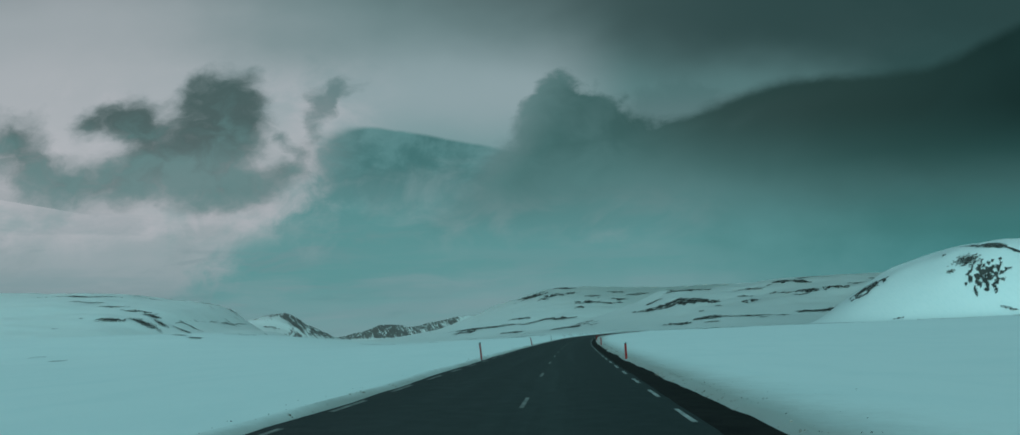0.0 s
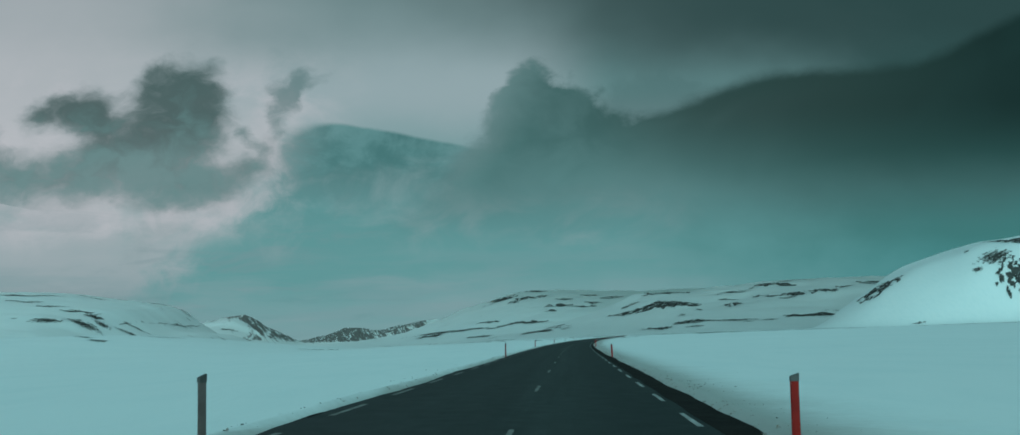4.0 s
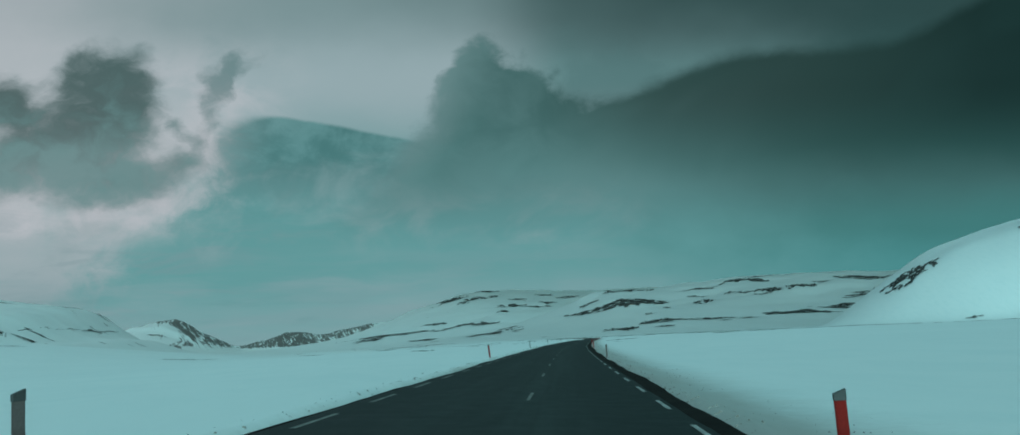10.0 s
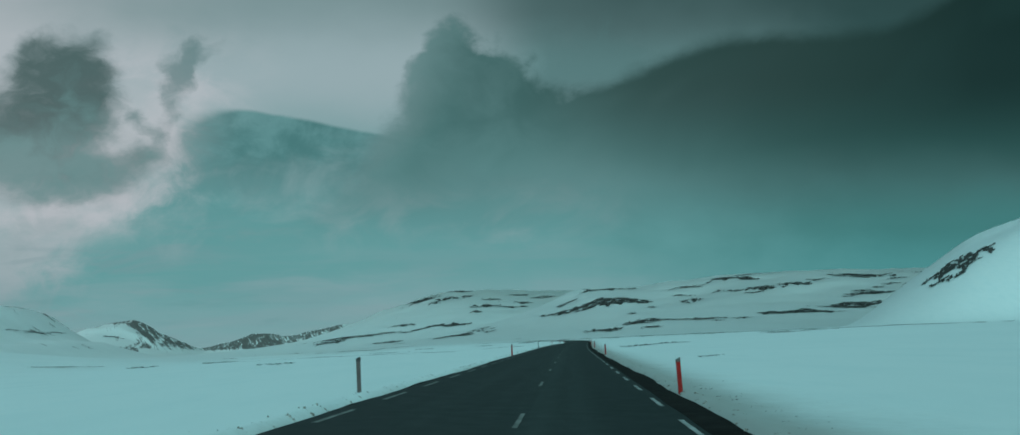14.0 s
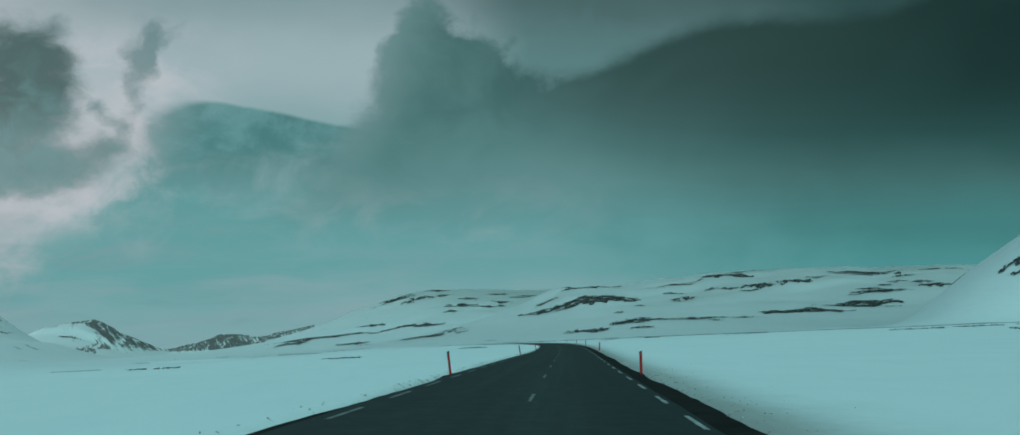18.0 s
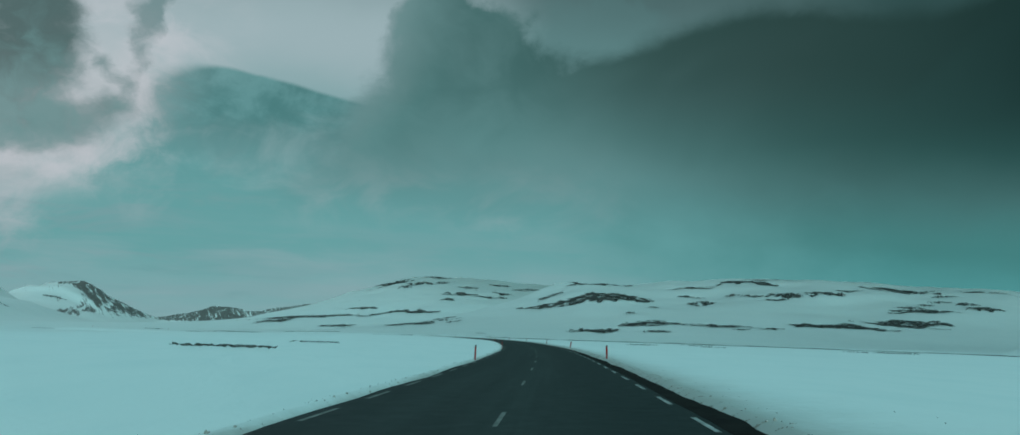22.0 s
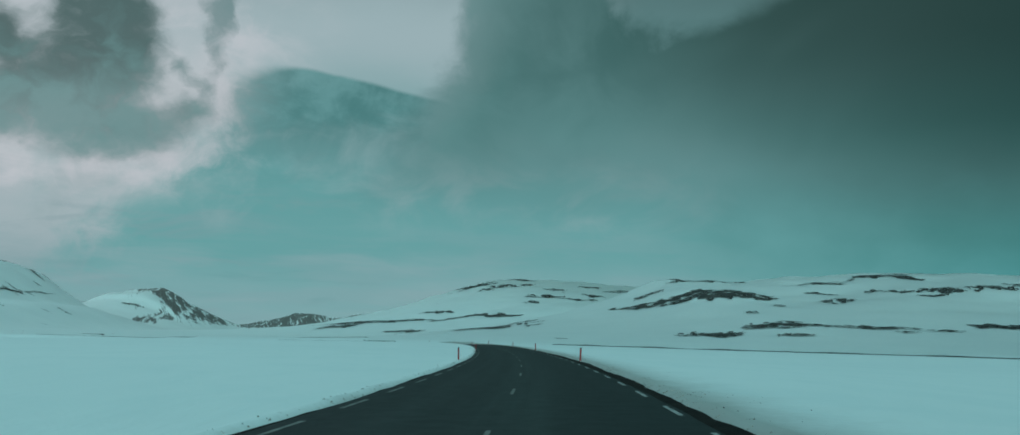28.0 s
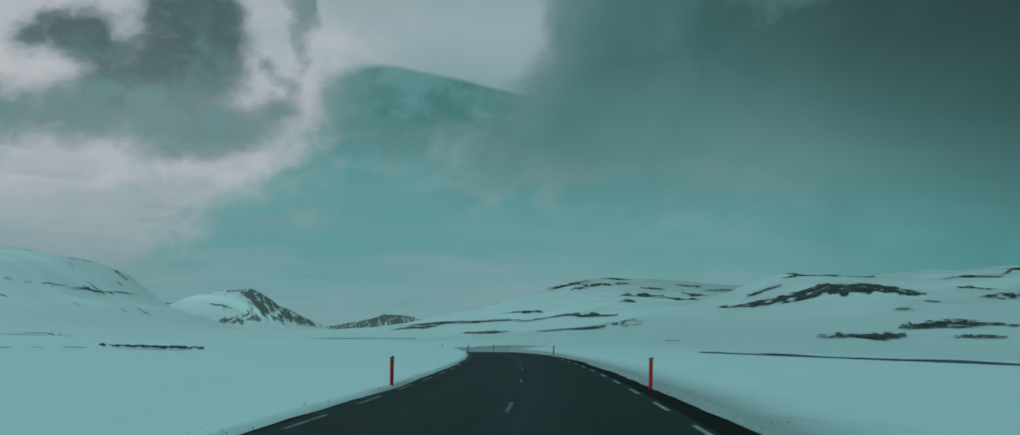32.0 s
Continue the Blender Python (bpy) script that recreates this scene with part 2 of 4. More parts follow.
def far_sky_material():
    k = Net("far_sky")
    a, e, v = bearings(k, 300)
    warp = k.noise(v, 5.0, 5)
    n1, n2, n3 = k.noise(v, 7.0, 6, 0.6, 0.6), k.noise(v, 22.0, 5, 0.6, 0.4), k.noise(k.join(a, k.mul(e, 7.0), 3.0), 6.0, 4)
    ew = k.add(e, k.mul(k.add(warp, -0.5), 0.06))
    mid = sky_ramp(k, ew, [(0.0, (136, 172, 175)), (0.035, (130, 171, 173)), (0.08, (115, 165, 165)), (0.13, (112, 162, 162)), (0.19, (132, 168, 170)), (0.27, (158, 182, 186)), (0.36, (132, 158, 160)), (0.5, (95, 125, 126))])
    left = sky_ramp(k, ew, [(0.0, (126, 160, 165)), (0.05, (140, 168, 172)), (0.10, (164, 183, 187)), (0.15, (182, 194, 198)), (0.24, (190, 201, 205)), (0.30, (184, 196, 200)), (0.37, (172, 186, 190)), (0.5, (110, 130, 132))])
    right = sky_ramp(k, ew, [(0.0, (104, 160, 160)), (0.05, (94, 150, 150)), (0.10, (82, 132, 130)), (0.2, (58, 88, 86)), (0.27, (88, 130, 129)), (0.34, (60, 88, 87)), (0.5, (40, 60, 60))])
    lean = k.mul(k.m("MAXIMUM", k.m("SUBTRACT", 0.20, e), 0.0), 1.0)
    rag = k.noise(k.join(a, k.mul(e, 1.3), 12.0), 20.0, 6, 0.6, 0.8)
    torn_edge = k.step(k.add(a, lean, k.mul(k.add(n1, -0.5), 0.20), k.mul(k.add(rag, -0.5), 0.14)), -0.155, -0.255)
    soft_edge = k.step(k.add(a, k.mul(k.add(warp, -0.5), 0.20)), -0.10, -0.52)
    high = k.step(k.add(e, k.mul(k.add(n1, -0.5), 0.05)), 0.19, 0.29)
    c = k.mix(k.add(k.mul(torn_edge, k.m("SUBTRACT", 1.0, high)), k.mul(soft_edge, high)), mid, left)
    c = k.mix(k.m("MAXIMUM", k.step(k.add(a, k.mul(k.add(warp, -0.5), 0.3)), 0.12, 0.50), k.mul(k.step(a, 0.03, 0.16), k.step(e, 0.20, 0.27), 0.80)), c, right)
    # torn wisps on the light side: bright shreds and the duller gaps between them
    wisp = k.mul(k.step(k.add(n1, k.mul(n2, 0.4)), 0.62, 0.88), k.step(k.add(a, lean), -0.10, -0.22), k.step(e, 0.09, 0.14), k.step(e, 0.34, 0.26))
    c = k.mix(k.mul(wisp, 0.5), c, tone(202, 209, 214))
    bars = k.noise(k.join(k.add(k.mul(a, 1.0), k.mul(e, 0.6)), k.mul(e, 4.2), 15.0), 9.0, 6, 0.58, 0.7)
    c = k.mix(k.mul(k.step(bars, 0.50, 0.34), k.step(a, -0.12, -0.24), k.step(e, 0.20, 0.10), 0.38), c, tone(134, 160, 165))
    # flat banks of haze low down
    c = k.mix(k.mul(k.step(n3, 0.46, 0.62), k.step(e, 0.13, 0.05), k.step(a, 0.32, 0.08), 0.40), c, tone(134, 167, 171))
    low = k.noise(k.join(k.mul(a, 1.0), k.mul(e, 6.0), 30.0), 9.0, 4, 0.5, 0.3)
    c = k.mix(k.mul(k.step(low, 0.46, 0.70), k.step(e, 0.11, 0.06), k.step(a, 0.10, -0.05), 0.30), c, tone(150, 176, 180))
    c = k.mix(k.mul(k.step(low, 0.46, 0.28), k.step(e, 0.09, 0.05), k.step(a, 0.0, -0.15), 0.28), c, tone(98, 146, 147))
    c = k.mix(k.mul(k.step(k.noise(k.join(a, k.mul(e, 2.2), 9.0), 9.0, 6, 0.6, 0.5), 0.5, 0.7), k.step(e, 0.06, 0.11), k.step(e, 0.22, 0.15), k.step(a, 0.36, 0.12), 0.30), c, tone(132, 160, 162))
    # the smooth lens cloud: a crisp crest, dark under it, dissolving downwards
    edge = curve_over(k, a, [(-0.34, 0.16), (-0.29, 0.200), (-0.245, 0.226), (-0.21, 0.2410), (-0.175, 0.2440), (-0.13, 0.2385), (-0.057, 0.2215), (0.02, 0.203), (0.2, 0.18)])
    under = k.add(edge, k.mul(e, -1.0), k.mul(k.add(n2, -0.5), 0.004))
    lens = k.mul(k.step(under, 0.0, k.m("MULTIPLY_ADD", k.step(a, -0.15, -0.24), 0.030, 0.005)), k.step(k.add(e, k.mul(k.add(n1, -0.5), 0.09), k.mul(k.add(rag, -0.5), 0.06)), 0.115, 0.195))
    lens = k.mul(lens, k.step(k.add(a, k.mul(k.add(rag, -0.5), 0.11)), -0.275, -0.185), k.step(k.add(a, k.mul(k.add(n1, -0.5), 0.1)), 0.05, -0.05))
    c = k.mix(k.mul(lens, k.m("MULTIPLY_ADD", k.step(a, -0.22, -0.14), 0.25, 0.60)), c, k.mix(k.step(k.add(k.mul(n1, 0.6), k.mul(rag, 0.4)), 0.42, 0.62), tone(74, 120, 119), tone(104, 150, 150)))
    billow = k.mul(k.step(k.noise(k.join(a, k.mul(e, 1.6), 21.0), 11.0, 5, 0.55, 0.6), 0.44, 0.72), k.step(e, 0.075, 0.12), k.step(e, 0.225, 0.165), k.step(a, 0.28, 0.10))
    c = k.mix(k.mul(billow, 0.60), c, tone(150, 178, 180))
    # bright breaks between the puffs and the lens cloud
    gap = puff(k, k.add(a, k.mul(k.add(n1, -0.5), 0.06)), k.add(e, k.mul(k.add(n2, -0.5), 0.03)), [(-0.232, 0.232, 0.026, 0.034), (-0.228, 0.185, 0.030, 0.026), (-0.260, 0.148, 0.050, 0.016), (-0.350, 0.138, 0.090, 0.018), (-0.205, 0.262, 0.030, 0.020)])
    torn = k.noise(k.join(k.mul(a, 1.2), e, 4.0), 30.0, 6, 0.62, 0.9)
    c = k.mix(k.mul(k.step(k.add(gap, k.mul(k.add(torn, -0.5), 2.6)), 0.35, 1.7), k.step(gap, 0.03, 0.4), 0.60), c, tone(192, 201, 206))
    em = k.n.new("ShaderNodeEmission")
    k.put(em.inputs[0], c)
    em.inputs[1].default_value = 1.0
    k.l.new(em.outputs[0], k.out.inputs[0])
    return k.mat


def low_cloud_material():
    k = Net("low_clouds")
    a, e, v = bearings(k, 0)
    turb = k.noise(v, 9.0, 3, 0.5, 0.0, True)
    tx, ty, _ = k.split(turb)
    wa, we = k.add(a, k.mul(k.add(tx, -0.5), 0.05)), k.add(e, k.mul(k.add(ty, -0.5), 0.035))
    vw = k.join(wa, k.mul(we, 1.5), 1.0)
    n1, n2, n3 = k.noise(vw, 13.0, 6, 0.55, 0.3), k.noise(vw, 46.0, 5, 0.6, 0.2), k.noise(v, 3.2, 4)
    # the great bank with its towering crown
    edge = curve_over(k, a, [(-0.15, 0.09), (-0.090, 0.150), (-0.054, 0.188), (-0.028, 0.208), (-0.006, 0.228), (0.012, 0.247), (0.027, 0.267), (0.042, 0.287), (0.058, 0.301), (0.074, 0.288), (0.093, 0.280),
                             (0.119, 0.264), (0.150, 0.247), (0.185, 0.246), (0.221, 0.250), (0.261, 0.263), (0.307, 0.277), (0.341, 0.280), (0.421, 0.282), (0.469, 0.285), (0.509, 0.296), (0.541, 0.312), (0.60, 0.34)])
    crown = k.step(a, 0.26, 0.10)
    fray = k.mul(k.add(k.mul(k.add(n1, -0.5), 0.075), k.mul(k.add(n2, -0.5), 0.022)), k.m("MULTIPLY_ADD", crown, 0.80, 0.20))
    over = k.add(edge, k.mul(e, -1.0), fray)
    wide = k.m("MULTIPLY_ADD", k.mul(k.m("MAXIMUM", k.m("SUBTRACT", 0.262, e), 0.0), k.step(a, 0.10, 0.02)), 0.40, 0.016)
    bank = k.mul(k.step(over, -0.002, wide), k.step(k.add(e, k.mul(k.add(n3, -0.5), 0.08)), 0.085, 0.185))
    dark = k.mix(k.step(a, 0.03, 0.26), k.mix(k.step(n1, 0.34, 0.66), tone(74, 110, 108), tone(92, 128, 127)), tone(60, 86, 83))
    # dark cloud to the right, its tones deepened further to paint in lens vignetting
    dark = k.mix(k.step(a, 0.12, 0.39), dark, tone(46, 68, 65))
    dark = k.mix(k.step(a, 0.36, 0.62), dark, tone(30, 50, 48))
    dark = k.mix(k.mul(k.step(e, 0.245, 0.11), 0.90), dark, k.mix(k.step(a, 0.14, 0.50), tone(106, 150, 149), tone(70, 110, 107)))
    streak = k.noise(k.join(k.mul(a, 1.3), k.mul(k.add(e, k.mul(a, -0.20)), 2.0), 2.0), 6.0, 2, 0.45, 0.4)
    dark = k.mix(k.mul(k.step(streak, 0.46, 0.72), k.step(a, 0.42, 0.15), 0.16), dark, tone(112, 146, 145))
    dark = k.mix(k.mul(k.step(streak, 0.52, 0.30), 0.16), dark, tone(48, 76, 74))
    dark = k.mix(k.mul(k.step(over, 0.080, 0.0), k.step(a, 0.10, 0.0), 0.60), dark, tone(126, 156, 157))
    # torn puffs on the light side, curled by two scales of swirl
    curl = k.noise(v, 30.0, 3, 0.5, 0.0, True)
    cx, cy, _ = k.split(curl)
    qa = k.add(a, k.mul(k.add(tx, -0.5), 0.045), k.mul(k.add(cx, -0.5), 0.034))
    qe = k.add(e, k.mul(k.add(ty, -0.5), 0.030), k.mul(k.add(cy, -0.5), 0.026))
    vq = k.join(qa, k.mul(qe, 1.3), 5.0)
    q1, q2 = k.noise(vq, 21.0, 6, 0.56, 0.3), k.noise(vq, 70.0, 5, 0.6, 0.2)
    arch = puff(k, qa, qe, [(-0.457, 0.257, 0.022, 0.016), (-0.435, 0.272, 0.028, 0.016), (-0.411, 0.257, 0.024, 0.022), (-0.403, 0.229, 0.026, 0.028), (-0.409, 0.198, 0.038, 0.026), (-0.445, 0.186, 0.050, 0.022),
                            (-0.368, 0.215, 0.020, 0.030), (-0.496, 0.190, 0.036, 0.028), (-0.540, 0.225, 0.030, 0.050), (-0.610, 0.235, 0.045, 0.055)])
    tower = puff(k, qa, qe, [(-0.303, 0.295, 0.030, 0.020), (-0.346, 0.298, 0.020, 0.016), (-0.352, 0.276, 0.024, 0.020), (-0.311, 0.272, 0.028, 0.018), (-0.336, 0.252, 0.032, 0.024), (-0.290, 0.254, 0.026, 0.020), (-0.340, 0.226, 0.032, 0.026), (-0.299, 0.225, 0.030, 0.022),
                             (-0.338, 0.196, 0.040, 0.026), (-0.322, 0.170, 0.052, 0.022), (-0.280, 0.178, 0.038, 0.018), (-0.249, 0.194, 0.022, 0.014)])
    g = k.add(arch, tower)
    g = k.m("DIVIDE", k.mul(g, 1.9), k.add(1.0, g))
    body = k.add(g, k.mul(k.add(q1, -0.5), 1.15), k.mul(k.add(q2, -0.5), 0.28), 0.04)
    hard = k.step(e, 0.17, 0.25)
    torn = k.mul(k.step(body, k.m("MULTIPLY_ADD", hard, 0.08, 0.24), k.m("MULTIPLY_ADD", hard, -0.02, 1.25)), k.m("MULTIPLY_ADD", hard, 0.10, 0.82), k.step(g, 0.05, 0.40))
    g2 = puff(k, qa, qe, [(-0.182, 0.290, 0.024, 0.018), (-0.197, 0.268, 0.020, 0.018), (-0.213, 0.244, 0.014, 0.018), (-0.236, 0.214, 0.016, 0.014), (-0.256, 0.232, 0.014, 0.012)])
    thin = k.mul(k.step(k.add(g2, k.mul(k.add(q1, -0.5), 2.2), k.mul(k.add(q2, -0.5), 0.7)), 0.25, 1.25), k.step(g2, 0.03, 0.35), 0.70)
    g3 = puff(k, qa, qe, [(0.165, 0.252, 0.040, 0.030), (0.205, 0.262, 0.022, 0.026), (0.225, 0.247, 0.05, 0.02)])
    comb = k.noise(k.join(k.mul(qa, 2.0), k.mul(qe, 0.8), 8.0), 26.0, 5, 0.6)
    thin = k.m("MAXIMUM", thin, k.mul(k.step(k.add(g3, k.mul(k.add(comb, -0.5), 1.6)), 0.35, 1.3), k.step(g3, 0.03, 0.3), 0.55))
    pc = k.mix(k.step(k.add(k.mul(k.add(q1, -0.5), 1.3), 0.5, k.mul(k.add(e, -0.215), -6.0)), 0.20, 0.80), tone(60, 88, 85), tone(98, 140, 138))
    pc = k.mix(k.mul(k.step(body, 1.05, 0.35), 0.65), pc, tone(130, 158, 160))
    # the dim upper deck, with lens vignetting painted into its right-hand tones
    veil = k.mul(k.step(k.add(e, k.mul(a, 0.28), k.mul(k.add(n3, -0.5), 0.10), k.mul(k.add(streak, -0.5), 0.05)), 0.285, 0.41), 0.88)
    vc = k.mix(k.step(a, -0.35, 0.35), tone(112, 134, 136), tone(46, 70, 69))
    col = k.mix(veil, tone(90, 120, 120), vc)
    alpha = veil
    for mask, c in ((thin, tone(94, 128, 128)), (torn, pc), (bank, dark)):
        col = k.mix(mask, col, c)
        alpha = k.m("SUBTRACT", 1.0, k.mul(k.m("SUBTRACT", 1.0, alpha), k.m("SUBTRACT", 1.0, mask)))
    alpha = k.mul(alpha, 0.96)
    em, tr, mx = k.n.new("ShaderNodeEmission"), k.n.new("ShaderNodeBsdfTransparent"), k.n.new("ShaderNodeMixShader")
    k.put(em.inputs[0], col)
    k.put(mx.inputs[0], alpha)
    k.l.new(tr.outputs[0], mx.inputs[1])
    k.l.new(em.outputs[0], mx.inputs[2])
    k.l.new(mx.outputs[0], k.out.inputs[0])
    return k.mat


# ---- the lie of the land ----
def smooth(t):
    t = np.clip(t, 0, 1)
    return t * t * (3 - 2 * t)


def wob(x, y, size, seed, octaves=4):
    """Smooth noise of about -1..1 in the plane, from summed waves in turned directions."""
    rng = np.random.RandomState(seed)
    out = np.zeros(np.broadcast(x, y).shape)
    amp, f, tot = 1.0, 2 * math.pi / size, 0.0
    for o in range(octaves):
        for j in range(4):
            a, ph, q = rng.uniform(0, 2 * math.pi), rng.uniform(0, 6.28), rng.uniform(0.7, 1.4)
            bend = 0.8 * np.sin((x * math.cos(a + 1.3) + y * math.sin(a + 1.3)) * f * 0.6 + ph * 2)
            out = out + amp * np.sin((x * math.cos(a) + y * math.sin(a)) * f * q + ph + bend)
        tot += amp * 2.2
        amp *= 0.5
        f *= 2.1
    return out / tot


def across(x, y, crest, pairs, front, back, power=1.0):
    """A range that runs across the valley: crest at y = crest, heights by x, a front slope and a back slope."""
    xs, hs = zip(*pairs)
    h = np.interp(x, xs, hs)
    t = np.where(y < crest, 1 - (crest - y) / front, 1 - (y - crest) / back)
    t = np.clip(t, 0, 1)
    return h * (0.5 * smooth(t) + 0.5 * t) ** power


KNOLL = [(-700, 0), (-420, 22), (-272, 48), (-200, 76), (-100, 115), (10, 150), (100, 176), (196, 188), (319, 187), (464, 179), (600, 174), (900, 176), (1600, 150), (2600, 90)]
RIDGE = [(-250, 0), (0, 6), (120, 20), (220, 42), (320, 74), (362, 90), (450, 98), (560, 106), (675, 114), (790, 119), (950, 117), (1160, 112), (2000, 105), (3500, 80)]
PEAK_A = [(-1900, 40), (-1500, 70), (-1235, 97), (-1170, 128), (-1094, 147), (-1050, 146), (-992, 127), (-922, 79), (-851, 30), (-794, 0)]
PEAK_B = [(-945, 0), (-872, 35), (-767, 57), (-665, 88), (-605, 90), (-560, 67), (-505, 72), (-400, 94), (-305, 107), (-150, 108), (200, 90), (700, 60)]
PLATEAU = [(-3807, 214), (-1907, 214), (-1407, 200), (-1207, 184), (-1035, 156), (-954, 135), (-907, 94), (-857, 60), (-787, 50), (-707, 12), (-647, 0)]


def land(x, y):
    """Height of the open land (without the road's own shape)."""
    x, y = np.asarray(x, float), np.asarray(y, float)
    z = 1.2 * wob(x, y, 420, 3) * smooth((np.hypot(x - 50, (y - 500) * 0.02) - 60) / 300)
    z = z + 24 * smooth((-x - 120) / 280) * smooth((y - 550) / 500) * smooth((1550 - y) / 350)
    z = z - 4.0 * smooth((road_x(np.minimum(y, 1250)) - x - 20) / 170)
    hills = [
        across(x, y, 3800, KNOLL, 1750, 2500),
        across(x, y, 2300, RIDGE, 850, 2600),
        across(x, y, 4100, PEAK_A, 620, 900),
        across(x, y, 4700, PEAK_B, 520, 800),
    ]
    xs, hs = zip(*PLATEAU)
    hills.append(np.interp(x, xs, hs) * smooth((y - 1340) / 1640) * (1 - 0.95 * smooth((y - 3030) / 469)))
    r = np.hypot((x - 625) / 295, (y - 1013) / 210)
    t = np.clip(1 - r ** 3.78, 0, 1)
    hills.append(80.6 * 1.525 * t * t / (t + 0.525))
    top = np.maximum.reduce(hills)
    rough = 5.0 * wob(x, y, 260, 8, 3) * smooth(top / 60) + 10 * wob(x, y, 190, 5, 3) * smooth((y - 3600) / 400) * smooth((-x + 200) / 300) * smooth(top / 40)
    return z + top + rough


FAR_Z = -1.6        # the far bend lies a little lower, on a bank over the plain


def far_bank(x, y, z):
    """Raises the plain to the far bend of the road."""
    sel = (y > 1240) & (y < 1700) & (x < 200) & (x > -600)
    if not np.any(sel):
        return z
    j = np.arange(NEAR - 60, len(RX), 5)
    px, py = x[sel], y[sel]
    d2 = np.full(px.shape, 1e9)
    for q in j:
        d2 = np.minimum(d2, (px - RX[q]) ** 2 + (py - RY[q]) ** 2)
    w = smooth((20 - np.sqrt(d2)) / 14) * smooth((py - 1240) / 70)
    z = z.copy()
    z[sel] = z[sel] * (1 - w) + (FAR_Z - 1.0) * w
    return z


def ground_z(x, y):
    """Land with the road's bed let into it."""
    x, y = np.asarray(x, float), np.asarray(y, float)
    u = x - road_x(y)
    near = smooth((90 - np.abs(u)) / 70) * smooth((1420 - y) / 160)
    bank = np.tan(road_bank(y)) * (u - LANE)
    keep = bank * smooth((15 - np.abs(u)) / 10)
    z = land(x, y) * (1 - near)
    a = np.abs(u)
    wide = np.interp(y, [0, 150, 250, 480, 650, 750, 850, 1050], [3.22, 3.08, 2.86, 2.9, 3.22, 3.45, 3.42, 3.25])
    slim = np.interp(y, [0, 250, 480, 650, 750, 850, 950, 1050], [2.70, 2.86, 3.00, 2.97, 2.82, 2.82, 2.95, 2.85])
    edge = np.where(u < 0, slim, wide) + 0.07 * wob(x, y, 7.0, 21, 2) + 0.10 * wob(x, y, 19, 33, 2)
    lip = -0.30 + 0.36 * smooth((a - edge) / np.where(u < 0, 0.8, 0.6)) + 0.075 * np.exp(-((a - edge - 0.72) / 0.17) ** 2) * (0.7 + 0.5 * wob(x, y, 5.3, 41, 3)) + 0.10 * smooth((a - 4) / 6) + 0.02 * wob(x, y, 1.7, 5) * smooth((a - 3.6) / 0.5)
    far = (1 - smooth((1300 - y) / 60))
    return far_bank(x, y, z + keep + lip * (1 - far) - 0.2 * far)


def bare_cover(x, y):
    """How much of the ground is bare rock, 0..1: steep flanks and crests of the far peaks, a few spots elsewhere."""
    far = smooth((y - 3380) / 200)
    ha, hb = across(x, y, 4100, PEAK_A, 620, 900), across(x, y, 4700, PEAK_B, 520, 800)
    crest = np.interp(x, *zip(*PEAK_A))
    flank = 0.55 * smooth((x + 1000) / 50) * smooth((ha - 6) / 25)
    ridge = 0.63 * smooth((ha / np.maximum(crest, 1) - 0.80) / 0.15) * smooth((crest - 62) / 25)
    top = 0.37 * smooth((ha - 30) / 60)
    c = np.maximum.reduce([flank, ridge, top]) * smooth((ha - hb) / 8 + 0.5)
    c = np.maximum(c, np.where(x < -520, 0.66, 0.60) * smooth((hb - 6) / 18) * smooth((hb - ha) / 8 + 0.5) * smooth((-x - 180) / 120))
    c = c * far
    slope = 0.19 * smooth((-x - 700) / 120) * smooth((y - 1900) / 500) * (1 - far)
    knoll = 0.33 * smooth((y - 2500) / 500) * smooth((x + 260) / 150) * smooth((700 - x) / 200)
    right = 0.16 * smooth((1 - np.hypot((x - 625) / 295, (y - 1013) / 210)) / 0.3)
    return np.maximum.reduce([c, slope, knoll, right])


def grid_mesh(name, X, Y, Z, material):
    n, m = X.shape
    me = bpy.data.meshes.new(name)
    idx = np.arange(n * m).reshape(n, m)
    quads = np.stack([idx[:-1, :-1], idx[:-1, 1:], idx[1:, 1:], idx[1:, :-1]], -1).reshape(-1, 4)
    me.vertices.add(n * m)
    me.vertices.foreach_set("co", np.stack([X, Y, Z], -1).astype(np.float32).ravel())
    me.loops.add(quads.size)
    me.loops.foreach_set("vertex_index", quads.astype(np.int32).ravel())
    me.polygons.add(len(quads))
    me.polygons.foreach_set("loop_start", np.arange(0, quads.size, 4, dtype=np.int32))
    me.polygons.foreach_set("use_smooth", np.ones(len(quads), bool))
    me.update(calc_edges=True)
    me.materials.append(material)
    return me


